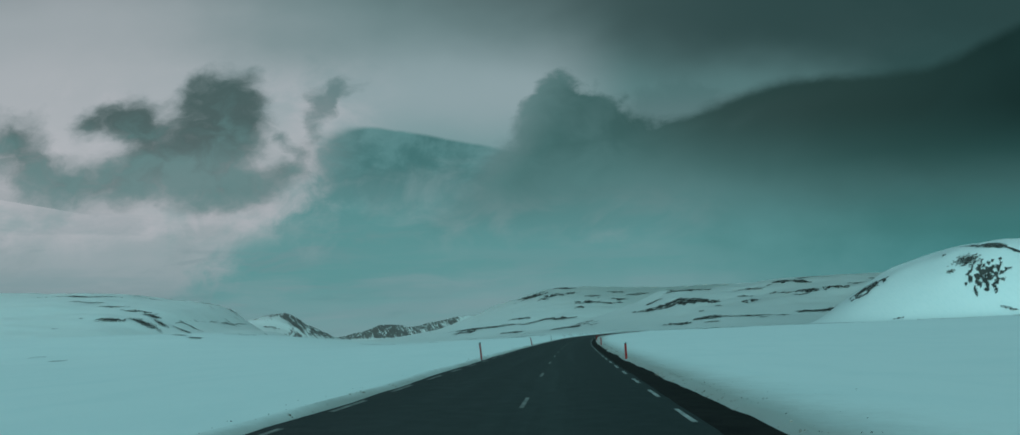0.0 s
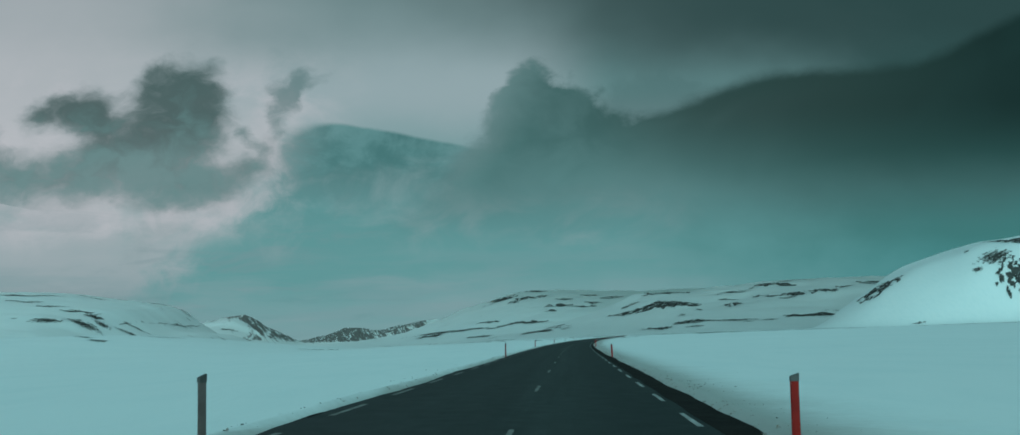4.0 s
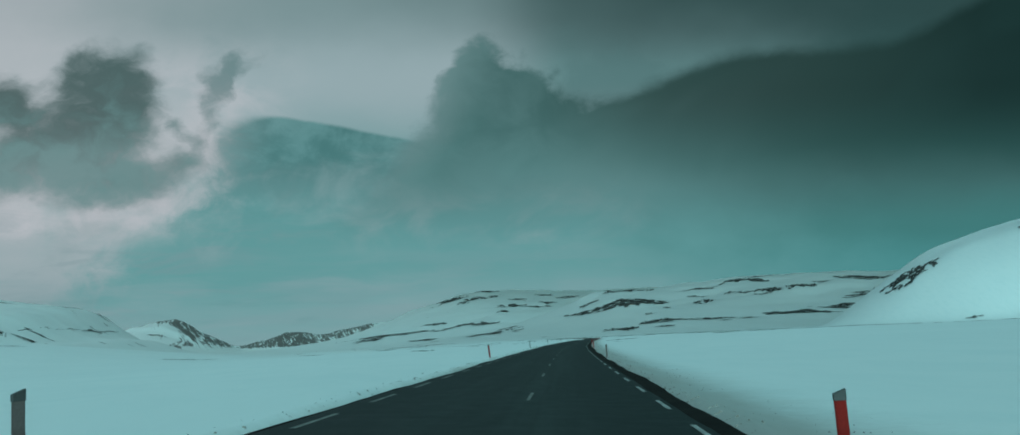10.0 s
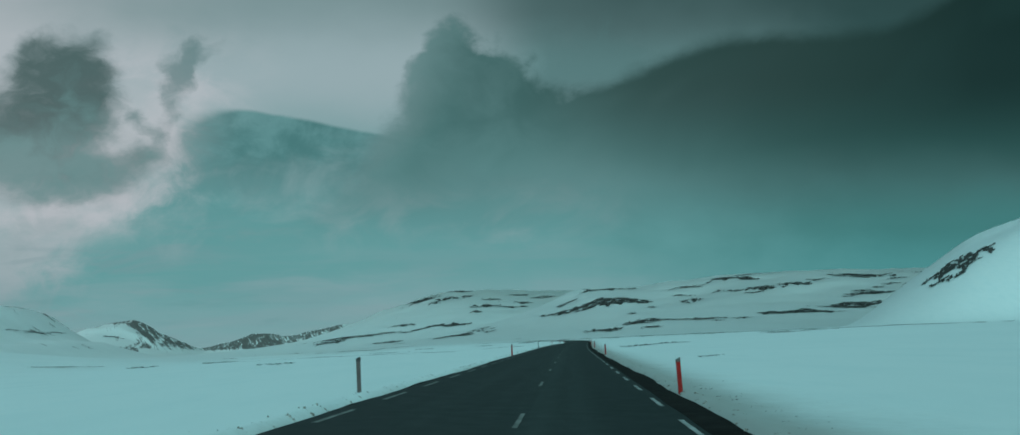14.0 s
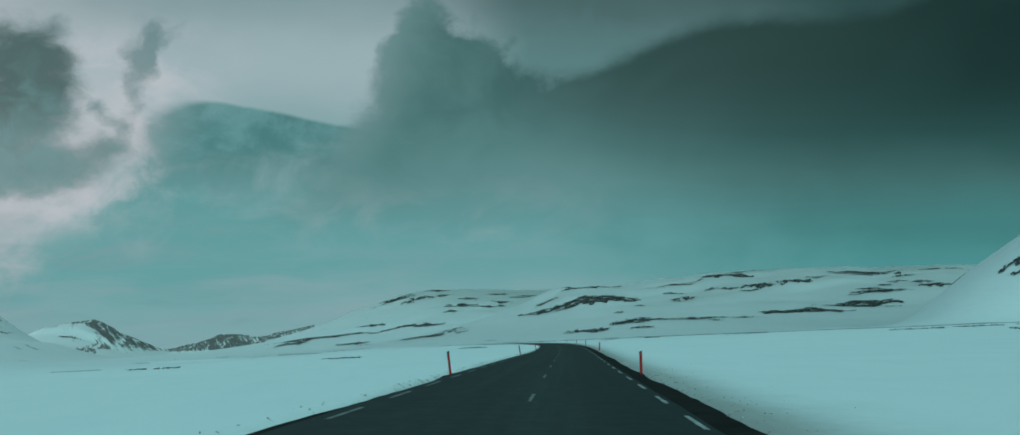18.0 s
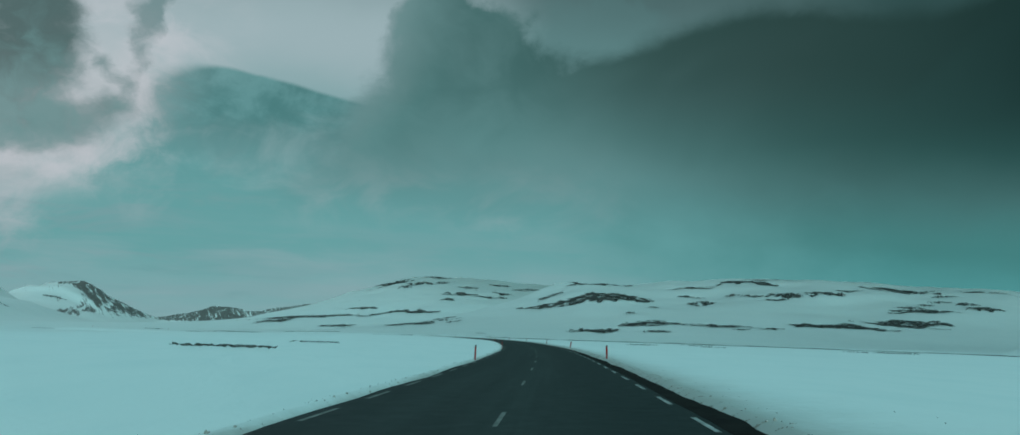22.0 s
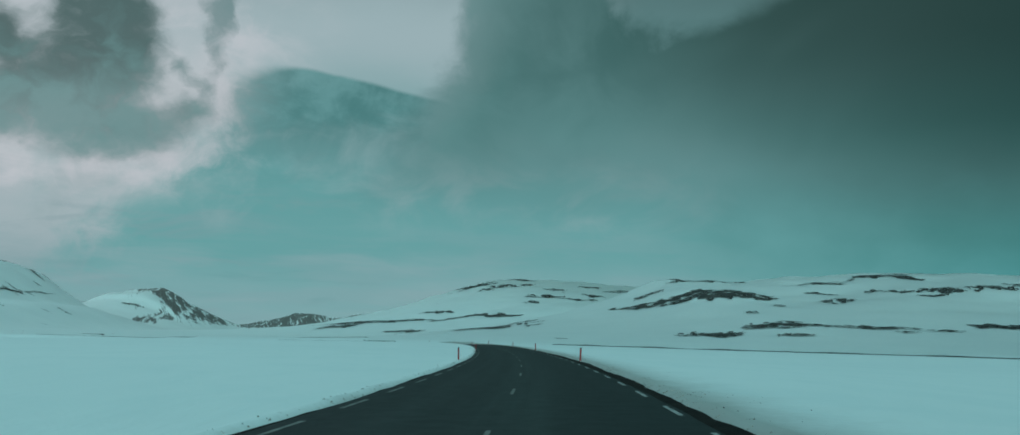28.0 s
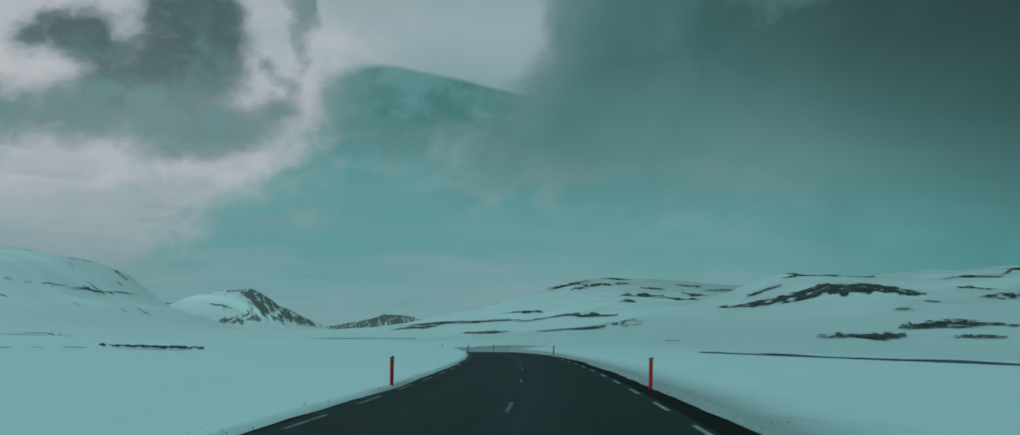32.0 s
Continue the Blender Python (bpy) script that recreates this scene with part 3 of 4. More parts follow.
def build_ground():
    near = [0, 1.5, 2.7, 3.0, 3.15, 3.3, 3.45, 3.6, 3.72, 3.84, 3.96, 4.08, 4.2, 4.35, 4.6, 5.2, 6, 7, 8.5, 10.5, 13, 16, 20, 25, 31, 38, 46, 55, 66, 80]
    u = list(near)
    while u[-1] < 4600:
        u.append(u[-1] + min(max(9, u[-1] * 0.028), 60))
    u = np.array([-v for v in u[:0:-1]] + u)
    y = list(np.arange(-110, 1300, 1.5))
    while y[-1] < 5300:
        y.append(y[-1] + min(max(2.0, (y[-1] - 1280) * 0.04), 16))
    y = np.array(y)
    X, Y = np.meshgrid(u, y)
    X = X + road_x(y)[:, None]
    me = grid_mesh("ground", X, Y, ground_z(X, Y), SNOW)
    bare = me.attributes.new("bare", "FLOAT", "POINT")
    bare.data.foreach_set("value", bare_cover(X, Y).astype(np.float32).ravel())
    at = me.attributes.new("offset", "FLOAT", "POINT")
    at.data.foreach_set("value", np.where(Y > 1290, 500.0, X - road_x(Y)).astype(np.float32).ravel())
    ob = new("ground", me)
    return tagged(ob, "wide snow-covered valley floor and hills under an overcast sky", "snowy ground", kind="structure")


def strip(name, u0, u1, dz, material, i0=0, i1=None, step=2):
    """A band along the road between two offsets."""
    i = np.arange(i0, len(RX) if i1 is None else i1, step)
    us = np.linspace(u0, u1, 9)
    c, s = np.cos(RH[i])[:, None], np.sin(RH[i])[:, None]
    U = us[None, :] + np.zeros((len(i), 1))
    X, Y = RX[i][:, None] + U * c, RY[i][:, None] - U * s
    Z = np.tan(RB[i])[:, None] * (U - LANE) + dz + road_rise(i)[:, None]
    me = grid_mesh(name, X, Y, Z, material)
    me.attributes.new("offset", "FLOAT", "POINT").data.foreach_set("value", U.astype(np.float32).ravel())
    return me


def road_rise(i):
    """The far bend lies on a low bank over the open land."""
    return FAR_Z * smooth((i - (NEAR - 60)) / 200.0)


build_ground()
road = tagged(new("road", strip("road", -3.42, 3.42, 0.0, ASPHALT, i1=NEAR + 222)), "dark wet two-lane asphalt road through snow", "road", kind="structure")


def edge_line(d):
    """Offset of the painted right edge, by distance from the start."""
    return np.interp(d, [0, 250, 480, 650, 750, 850, 950, 1050], [2.72, 2.8, 2.62, 2.9, 3.2, 3.33, 3.25, 3.05])


def shoulder(side):
    """A band of loose wet gravel that laps ragged over the asphalt's edge and falls away under the snow."""
    i = np.arange(0, NEAR + 222, 1)
    inner = edge_line(i - 120.0) + 0.12 if side > 0 else np.full(len(i), 3.30)
    inner = inner + 0.035 * wob(i * 1.0, i * 0.0, 6.0, 51 + side, 3)
    f = np.array([0.0, 0.04, 0.25, 0.5, 0.75, 1.0])
    U = side * (inner[:, None] + f[None, :] * (4.45 - inner)[:, None])
    X, Y = RX[i][:, None] + U * np.cos(RH[i])[:, None], RY[i][:, None] - U * np.sin(RH[i])[:, None]
    heap = np.array([-0.02, 0.012, 0.016, 0.010, -0.02, -0.08])[None, :] + 0.008 * wob(X, Y, 1.6, 57, 2) * np.array([0, 0.3, 1, 1, 1, 1])[None, :]
    Z = np.tan(RB[i])[:, None] * (U - LANE) + heap - (0.015 if side < 0 else 0.0) + road_rise(i)[:, None]
    return tagged(new("shoulder", grid_mesh("shoulder", X, Y, Z, GRAVEL)), "dark gravel road shoulder edged with snow", "road shoulder", kind="structure")


for side in (-1, 1):
    shoulder(side)


def far_slope(side):
    """The dark thawed side of the bank under the far bend."""
    i = np.arange(NEAR + 40, NEAR + 222, 3)
    f = (smooth((i - NEAR - 40) / 80.0) * smooth((NEAR + 218 - i) / 110.0))[:, None]
    U = side * np.array([3.3, 3.7, 4.4, 5.2])[None, :] + np.zeros((len(i), 1))
    X, Y = RX[i][:, None] + U * np.cos(RH[i])[:, None], RY[i][:, None] - U * np.sin(RH[i])[:, None]
    drop = np.array([-0.02, -0.06, -0.22, -0.45])[None, :]
    Z = road_rise(i)[:, None] + np.tan(RB[i])[:, None] * (U - LANE) + drop * (0.2 + 0.8 * f) * (1 + 0.15 * wob(X, Y, 9, 71))
    return tagged(new("road_bank", grid_mesh("road_bank", X, Y, Z, ROCK)), "dark thawed gravel slope beside the far bend", "road bank", kind="structure")


for side in (-1, 1):
    far_slope(side)


# ---- sky sheets ----
def sheet(name, cx, cy, reach, roof, power, material, spread, lo, hi, label):
    """A shell of cloud round a centre: far off near the horizon, bending over to a roof."""
    az, el = np.radians(np.linspace(-spread, spread, 161)), np.radians(np.linspace(lo, hi, 81))
    A, E = np.meshgrid(az, el)
    roof = np.interp(np.degrees(A), *roof)
    r = ((np.cos(E) / reach) ** power + (np.abs(np.sin(E)) / roof) ** power) ** (-1 / power)
    ob = new(name, grid_mesh(name, r * np.sin(A) * np.cos(E), r * np.cos(A) * np.cos(E), r * np.sin(E), material))
    ob.location = (cx, cy, 0)
    return tagged(ob, label, "sky", kind="structure")


sheet("backdrop", 0, 300, 4610, ([0], [4610]), 2, far_sky_material(), 62, -1.5, 42, "high pale overcast sky with a smooth lens cloud")
sheet("cloud_deck", 0, 0, 4880, ([-17, -9, -6, 6, 10], [1500, 900, 720, 690, 640]), 4, low_cloud_material(), 42, 3.5, 27, "low dark grey torn rain clouds over the valley")


# ---- things ----
def part(name, bm, material, parent, label=""):
    me = bpy.data.meshes.new(name)
    bm.to_mesh(me)
    bm.free()
    me.materials.append(material)
    ob = new(name, me)
    ob.parent = parent
    if label:
        ob["label"] = label
    return ob


def place_on_road(i, u):
    """A place at i metres along the road's line and u metres right of its centre."""
    n = np.arange(len(RX))
    x0, y0, h, b = (float(np.interp(i, n, v)) for v in (RX, RY, RH, RB))
    j = int(i)
    r0, r1 = road_rise(np.array([j, min(j + 1, len(RX) - 1)]))
    return x0 + u * math.cos(h), y0 - u * math.sin(h), math.tan(b) * (u - LANE) + float(r0 + (r1 - r0) * (i - j))


def box(bm, w, d, z0, z1, slant=0.0, x=0.0, y=0.0):
    vs = [bm.verts.new((x + a * w / 2, y + b * d / 2, z)) for z in (z0, z1) for a, b in ((-1, -1), (1, -1), (1, 1), (-1, 1))]
    for v in vs[4:]:
        v.co.z += slant * (v.co.x - x) / w
    for q in ((3, 2, 1, 0), (4, 5, 6, 7), (0, 1, 5, 4), (1, 2, 6, 5), (2, 3, 7, 6), (3, 0, 4, 7)):
        bm.faces.new([vs[j] for j in q])


def marker_post(grey):
    """A flat plastic road-edge post: a rounded board with a slanted dark top."""
    root = new("marker_post")
    tagged(root, "weathered grey road marker post with slanted top at the snow edge" if grey else "red plastic road marker post with dark slanted top", "road marker post", "marker posts along the road")
    bm = bmesh.new()
    box(bm, 0.105, 0.042, -0.35, 0.80)
    bmesh.ops.bevel(bm, geom=[e for e in bm.edges if abs(e.verts[0].co.z - e.verts[1].co.z) > 0.5], offset=0.012, segments=2, affect="EDGES")
    part("body", bm, GREYBODY if grey else RED, root)
    bm = bmesh.new()
    box(bm, 0.111, 0.048, 0.795, 0.88, 0.042)
    bmesh.ops.bevel(bm, geom=list(bm.edges), offset=0.005, segments=1, affect="EDGES")
    part("cap", bm, GREYCAP, root, "dark grey slanted cap")
    return root


# pairs of posts: when the car passes the left and the right one, in seconds, and how far they stand from the centre line
PAIRS = [
    (-0.20, 3.40, -0.20, 3.50), (1.34, 3.38, 1.34, 3.62), (2.84, 3.42, 2.82, 3.67), (4.32, 3.44, 4.35, 3.62), (5.74, 3.30, 5.79, 3.45), (7.29, 3.80, 7.30, 3.42), (8.79, 3.54, 8.78, 3.56),
    (10.23, 3.76, 10.25, 3.26), (11.70, 3.90, 11.72, 3.28), (13.15, 3.86, 13.17, 3.37), (14.63, 3.95, 14.65, 3.40), (16.06, 3.50, 16.10, 3.50), (17.57, 3.51, 17.60, 3.70), (19.01, 3.43, 19.04, 3.56),
    (20.54, 3.51, 20.57, 3.74), (22.09, 3.45, 22.04, 3.94), (23.54, 3.36, 23.60, 4.10), (25.03, 3.39, 25.10, 4.20), (26.54, 3.06, 26.54, 4.15), (28.11, 3.42, 28.16, 3.80), (29.70, 3.75, 29.72, 3.78),
    (31.27, 3.42, 31.28, 3.66),
]
PAIRS += [(32.75 + 1.5 * j, 3.42, 32.75 + 1.5 * j, 3.6) for j in range(9)]
GREY_LEFT, GREY_RIGHT = (4.32, 10.23, 13.15, 14.63, 17.57), (11.72, 22.04)
LEAN = {(25.10, 1): 9, (26.54, 1): 14, (20.57, 1): 7, (1.34, -1): -4, (2.84, -1): -5, (19.01, -1): -5, (20.54, -1): -7, (22.09, -1): -3, (11.70, -1): -6}      # posts knocked askew, degrees
models = {}
rng = random.Random(4)
for pair in PAIRS:
    for side in (-1, 1):
        tick, off = pair[:2] if side < 0 else pair[2:]
        i = 120 + tick * 33.333
        x, y, z = place_on_road(i, side * off)
        grey = tick in (GREY_LEFT if side < 0 else GREY_RIGHT)
        turned = rng.uniform(38, 62) if side < 0 else rng.uniform(-12, 12)
        m = pose(x, y, z - 0.03, rng.uniform(-2, 2), LEAN.get((tick, side), rng.uniform(-2, 2.5)), 0) @ pose(0, 0, 0, 0, 0, turned - math.degrees(float(np.interp(i, np.arange(len(RH)), RH))))
        if grey not in models:
            models[grey] = marker_post(grey)
            models[grey].matrix_basis = m
        else:
            copy_thing(models[grey], m)


def dash_mesh(length, width, seed, material):
    """A worn painted dash: a thin slab with chewed long edges."""
    rng = random.Random(seed)
    bm = bmesh.new()
    rows = []
    for j in range(9):
        y = (j / 8 - 0.5) * length
        w = width / 2 * (1 - 0.25 * rng.random())
        rows.append([bm.verts.new((sx * w, y, z)) for sx, z in ((-1, -0.01), (-1, 0.004), (1, 0.004), (1, -0.01))])
    for p, q in zip(rows, rows[1:]):
        for j in range(3):
            bm.faces.new((p[j], p[j + 1], q[j + 1], q[j]))
    me = bpy.data.meshes.new("dash")
    bm.to_mesh(me)
    bm.free()
    me.materials.append(material)
    return me


def lay_dashes(name, u, spots, mesh_list, parent):
    for n, d in enumerate(spots):
        x, y, z = place_on_road(d, u if u < 1 else float(edge_line(d - 120)))
        i = int(round(d))
        ob = new(name, mesh_list[n % len(mesh_list)])
        ob.parent = parent
        ob.matrix_basis = pose(x, y, z + 0.002, 0, math.degrees(-RB[i]), -math.degrees(RH[i]))


EDGE = [dash_mesh(2.35, 0.095, j, PAINT) for j in range(5)]
FAINT = [dash_mesh(2.6, 0.10, 40 + j, WORN) for j in range(5)]
MID = [dash_mesh(2.6, 0.09, 20 + j, WORN) for j in range(5)]
# the edge dashes are painted about every 5.3 m, not quite evenly
EDGE_SPOTS = 120 + np.interp(np.arange(-4, 217), [-4, 0, 44, 87, 118, 125, 156, 193, 216], [-6.2, 15.1, 249.6, 480.7, 647.1, 684.0, 848.4, 1048.1, 1170])
lay_dashes("edge_dash", 3.05, EDGE_SPOTS, EDGE, road)
lay_dashes("worn_edge_dash", -3.1, EDGE_SPOTS + 1.5, FAINT, road)
lay_dashes("centre_dash", 0.03, np.arange(126, 1290, 11.6), MID, road)


# ---- bare rock on the hills ----
def rock_patch(x, y, length, depth, seed, lift=0.5, width=1.0, scatter=False, plain=False, turn=0.0):
    """Bare ground that shows through the snow: tapering torn streaks laid on the slope, long across the view, or a scatter of outcrops."""
    d = math.hypot(x - 70, y - 500)
    ax, ay = (y - 500) / d, -(x - 70) / d
    ax, ay = ax * math.cos(turn) - ay * math.sin(turn), ax * math.sin(turn) + ay * math.cos(turn)
    bx, by = -ay, ax
    fine = 0.3 if scatter else 0.8
    n, m = int(np.clip(length / fine, 40, 150)), int(np.clip(depth / (0.7 if scatter else 2.0), 16, 64))
    S, T = np.meshgrid(np.linspace(-1.15, 1.15, n + 1), np.linspace(-1.3, 1.3, m + 1))
    X, Y = x + ax * S * length / 2 + bx * T * depth / 2, y + ay * S * length / 2 + by * T * depth / 2
    Z = ground_z(X, Y) + lift
    sc, tc = (S[:-1, :-1] + S[1:, 1:]) / 2, (T[:-1, :-1] + T[1:, 1:]) / 2
    if scatter:
        spots = wob(sc * 4.6 + 1.2 * tc, tc * 5.0, 1.5, seed, 4)
        keep = spots + 1.0 * (0.9 - np.hypot(sc - 0.2, tc + 0.1)) > 0.22
    else:
        mid = 0.40 * wob(sc * 1.1, sc * 0.0, 1.7, seed + 7, 2)
        swell = wob(sc * 1.5, sc * 0.0 + seed, 1.1, seed + 1, 3)
        rag = wob(sc * 2.4 + 0.5 * tc, tc * 2.0, 1.2, seed, 4)
        taper = np.clip(1 - np.abs(sc) ** 1.5, 0, 1)
        keep = np.abs(tc - mid) < width * (taper * (0.46 + 0.50 * swell) + 0.20 * rag * taper ** 0.5)
        for q in (0, 1):
            lane, reach = 0.75 * wob(sc * 0.8, sc * 0.0, 1.9, seed + 20 + q, 2) + (0.35, -0.4)[q], np.clip(1 - (np.abs(sc - (0.3, -0.35)[q]) / 0.75) ** 2, 0, 1)
            keep |= np.abs(tc - mid - lane) < width * 0.15 * reach * (1 + 0.8 * rag)
        keep &= wob(sc * 4.5 + 2.0 * tc, tc * 5.0, 1.5, seed + 3, 3) > -0.40
    idx = np.arange((n + 1) * (m + 1)).reshape(m + 1, n + 1)
    quads = np.stack([idx[:-1, :-1], idx[:-1, 1:], idx[1:, 1:], idx[1:, :-1]], -1)[keep]
    pieces = torn_pieces(keep, quads, 26 if scatter else 9)
    if not pieces:
        return None
    P = np.stack([X, Y, Z], -1).reshape(-1, 3)
    rng = np.random.RandomState(seed)
    P[:, :2] += rng.uniform(-0.18, 0.18, (len(P), 2)) * length / n
    P[:, 2] += rng.uniform(0, 0.25, len(P)) * min(1, length / 8)
    root = None
    for piece in pieces:
        used, inv = np.unique(piece, return_inverse=True)
        me = bpy.data.meshes.new("rock_patch" if root is None else "outcrop")
        me.from_pydata((P[used] - np.array([x, y, 0])).tolist(), [], inv.reshape(-1, 4).tolist())
        me.materials.append(ROCK)
        ob = new(me.name.split(".")[0], me)
        if root is None:
            root = ob
            root.location = (x, y, 0)
        else:
            ob.parent = root
    if plain:
        return tagged(root, "thin dark strip of thawed bare ground in flat snow", "thawed ground", "thawed strips on the plain", "")
    return tagged(root, "bare dark rock showing through snow on a hillside", "rock patch", "bare rock patches on the hills", "")


def torn_pieces(keep, quads, most):
    """The connected pieces of a torn sheet, largest first, without crumbs."""
    lab = np.where(keep, np.arange(1, keep.size + 1).reshape(keep.shape), 0)
    while True:
        old = lab.copy()
        for ax in (0, 1):
            a, b = (lab[1:], lab[:-1]) if ax == 0 else (lab[:, 1:], lab[:, :-1])
            both = (a > 0) & (b > 0)
            top = np.maximum(a, b)
            a[both], b[both] = top[both], top[both]
        if np.array_equal(old, lab):
            break
    ids, counts = np.unique(lab[keep], return_counts=True)
    flat = lab[keep]
    order = [q for q in np.argsort(-counts) if counts[q] >= 3][:most]
    return [quads[flat == ids[q]] for q in order]


# places of the patches: x, y, length across the view, depth
KNOLL_ROCK = [
    (85, 3466, 101, 222), (150, 3315, 74, 192), (105, 3184, 35, 96), (55, 3454, 62, 108), (204, 3739, 111, 234), (209, 3331, 37, 180), (274, 3170, 49, 84), (242, 2974, 77, 120),
    (306, 2903, 75, 78), (199, 2773, 29, 54), (351, 3018, 46, 42), (434, 3208, 71, 108), (378, 3317, 59, 42), (17, 2661, 56, 54), (92, 2536, 141, 114),
]
FOOT_ROCK = [
    (-90, 2535, 189, 90), (-128, 2428, 64, 138), (-8, 2246, 53, 72), (22, 1951, 18, 260), (123, 1955, 91, 260), (160, 2102, 36, 208), (168, 1540, 8, 52), (286, 1610, 44, 108),
    (339, 1672, 35, 40), (362, 1765, 10, 24),
]
RIDGE_ROCK = [
    (364, 1941, 118, 116), (321, 1995, 106, 108), (326, 2113, 37, 34), (441, 2256, 100, 168),
]
UPPER_ROCK = [
    (640, 2160, 119, 126), (531, 2083, 60, 48), (623, 1939, 43, 76), (582, 1951, 26, 28), (568, 1991, 20, 28), (694, 1960, 49, 92), (883, 2089, 117, 138), (761, 2024, 33, 36),
    (738, 2238, 79, 36), (493, 1902, 33, 84), (506, 1994, 39, 20), (413, 1851, 13, 44), (363, 1777, 11, 20),
]
LOWER_ROCK = [
    (365, 1665, 78, 48), (436, 1660, 50, 44), (345, 1596, 24, 40), (293, 1609, 24, 72), (440, 1620, 16, 20), (480, 1643, 23, 20), (570, 1661, 97, 64), (679, 1712, 68, 68),
    (650, 1692, 88, 28), (748, 1839, 34, 24), (747, 1803, 70, 52), (857, 1945, 28, 18), (816, 1911, 18, 38), (856, 1845, 40, 92), (880, 1917, 28, 30), (911, 2018, 30, 36),
    (1009, 2063, 73, 24), (400, 1096, 10, 260),
]
RIGHT_ROCK = [
    (380, 907, 12, 4), (391, 1004, 40, 40), (381, 1013, 22, 18), (393, 989, 6, 4), (460, 853, 15, 6),
]
RIGHT_SCATTER = [(463, 900, 42, 50), (462, 931, 28, 26), (442, 922, 10, 7), (458, 966, 5, 10)]
LEFT_ROCK = [
    (-1260, 2646, 220, 60), (-1150, 2870, 110, 30), (-1186, 2534, 90, 30), (-1085, 2481, 75, 90), (-1013, 2452, 73, 53), (-961, 2425, 47, 57), (-1023, 3855, 67, 31), (-872, 2429, 78, 24), (-1046, 2077, 16, 12), (-1056, 2232, 14, 10), (-884, 2527, 74, 19), (-1017, 3015, 89, 13), (-950, 3060, 22, 20),
]
LEFT_SCATTER = [(-1000, 2249, 85, 49), (-943, 2309, 86, 50), (-924, 2384, 39, 47), (-361, 987, 11, 30), (-329, 939, 18, 26)]
SLOPE_ROCK = [
    (-893, 2838, 24, 25), (-894, 2887, 37, 44), (-939, 3070, 24, 42), (-952, 3130, 21, 42), (-883, 2922, 22, 21), (-784, 2620, 16, 30), (-756, 2821, 29, 43), (-760, 2746, 23, 16),
    (-698, 2616, 13, 14), (-1115, 2960, 60, 14), (-948, 2872, 18, 13), (-890, 2853, 38, 41), (-917, 3020, 22, 37), (-886, 2709, 14, 13),
]
PLAIN_ROCK = [
    (-100, 1440, 55, 10), (-60, 1440, 28, 8), (-30, 1445, 7, 6), (30, 1455, 44, 12), (-60, 1000, 20, 8), (-116, 1308, 11, 20), (-68, 1364, 8, 20), (-328, 1097, 45, 20), (-154, 1023, 40, 12),
]
for base, rocks in enumerate((KNOLL_ROCK, FOOT_ROCK, RIDGE_ROCK, UPPER_ROCK, LOWER_ROCK, RIGHT_ROCK, LEFT_ROCK, SLOPE_ROCK, PLAIN_ROCK)):
    for j, (x, y, length, depth) in enumerate(rocks):
        spread = 1.25 if y > 1300 and x > -300 else 1.1
        rock_patch(x, y, spread * length, min(depth * (0.45 if rocks is SLOPE_ROCK else 1.0), 2.2 * length), 100 * base + j, 0.35 if y < 1200 else 0.9, 0.8 if rocks is SLOPE_ROCK else 1.05)
# bands that follow the contour of a flank: ends of the line, how broad, how full
for j, (x0, y0, x1, y1, broad, full) in enumerate([(-916, 2460, -890, 2830, 12, 1.1), (-893, 2780, -886, 3060, 9, 1.0), (508, 903, 484, 985, 13, 2.2)]):
    x, y = (x0 + x1) / 2, (y0 + y1) / 2
    across_view = math.atan2(-(x - 70), y - 500)
    rock_patch(x, y, math.hypot(x1 - x0, y1 - y0), broad, 1300 + j, 0.5, full, turn=math.atan2(y1 - y0, x1 - x0) - across_view)
for j, (x, y, length, depth) in enumerate(RIGHT_SCATTER + LEFT_SCATTER):
    rock_patch(x, y, length, depth, 1200 + j, 0.35 if y < 1200 else 0.8, scatter=True)


# ---- the old track that crosses the plain ----
def track_bank():
    px, py = np.array([139, 178, 230, 330, 395, 560, 800.0]), np.array([1186, 1140, 1085, 965, 870, 700, 560.0])
    d = np.concatenate([[0], np.cumsum(np.hypot(np.diff(px), np.diff(py)))])
    s = np.arange(0, d[-1], 3.0)
    x, y = np.interp(s, d, px), np.interp(s, d, py)
    k = np.ones(25) / 25
    x, y = np.convolve(np.pad(x, 12, mode="reflect", reflect_type="odd"), k, "valid"), np.convolve(np.pad(y, 12, mode="reflect", reflect_type="odd"), k, "valid")
    h = np.arctan2(np.gradient(x), np.gradient(y))
    u = np.array([-1.0, -0.5, 0.0, 0.5, 1.0])
    lift = np.array([-0.15, 0.16, 0.24, 0.16, -0.15])
    X, Y = x[:, None] + u * np.cos(h)[:, None], y[:, None] - u * np.sin(h)[:, None]
    Z = ground_z(X, Y) + lift * (0.75 + 0.5 * wob(X, Y, 23, 61)) + 0.05
    return tagged(new("track_bank", grid_mesh("track_bank", X, Y, Z, ROCK)), "low dark earth bank of a track across the snow", "earth bank", kind="structure")


track_bank()


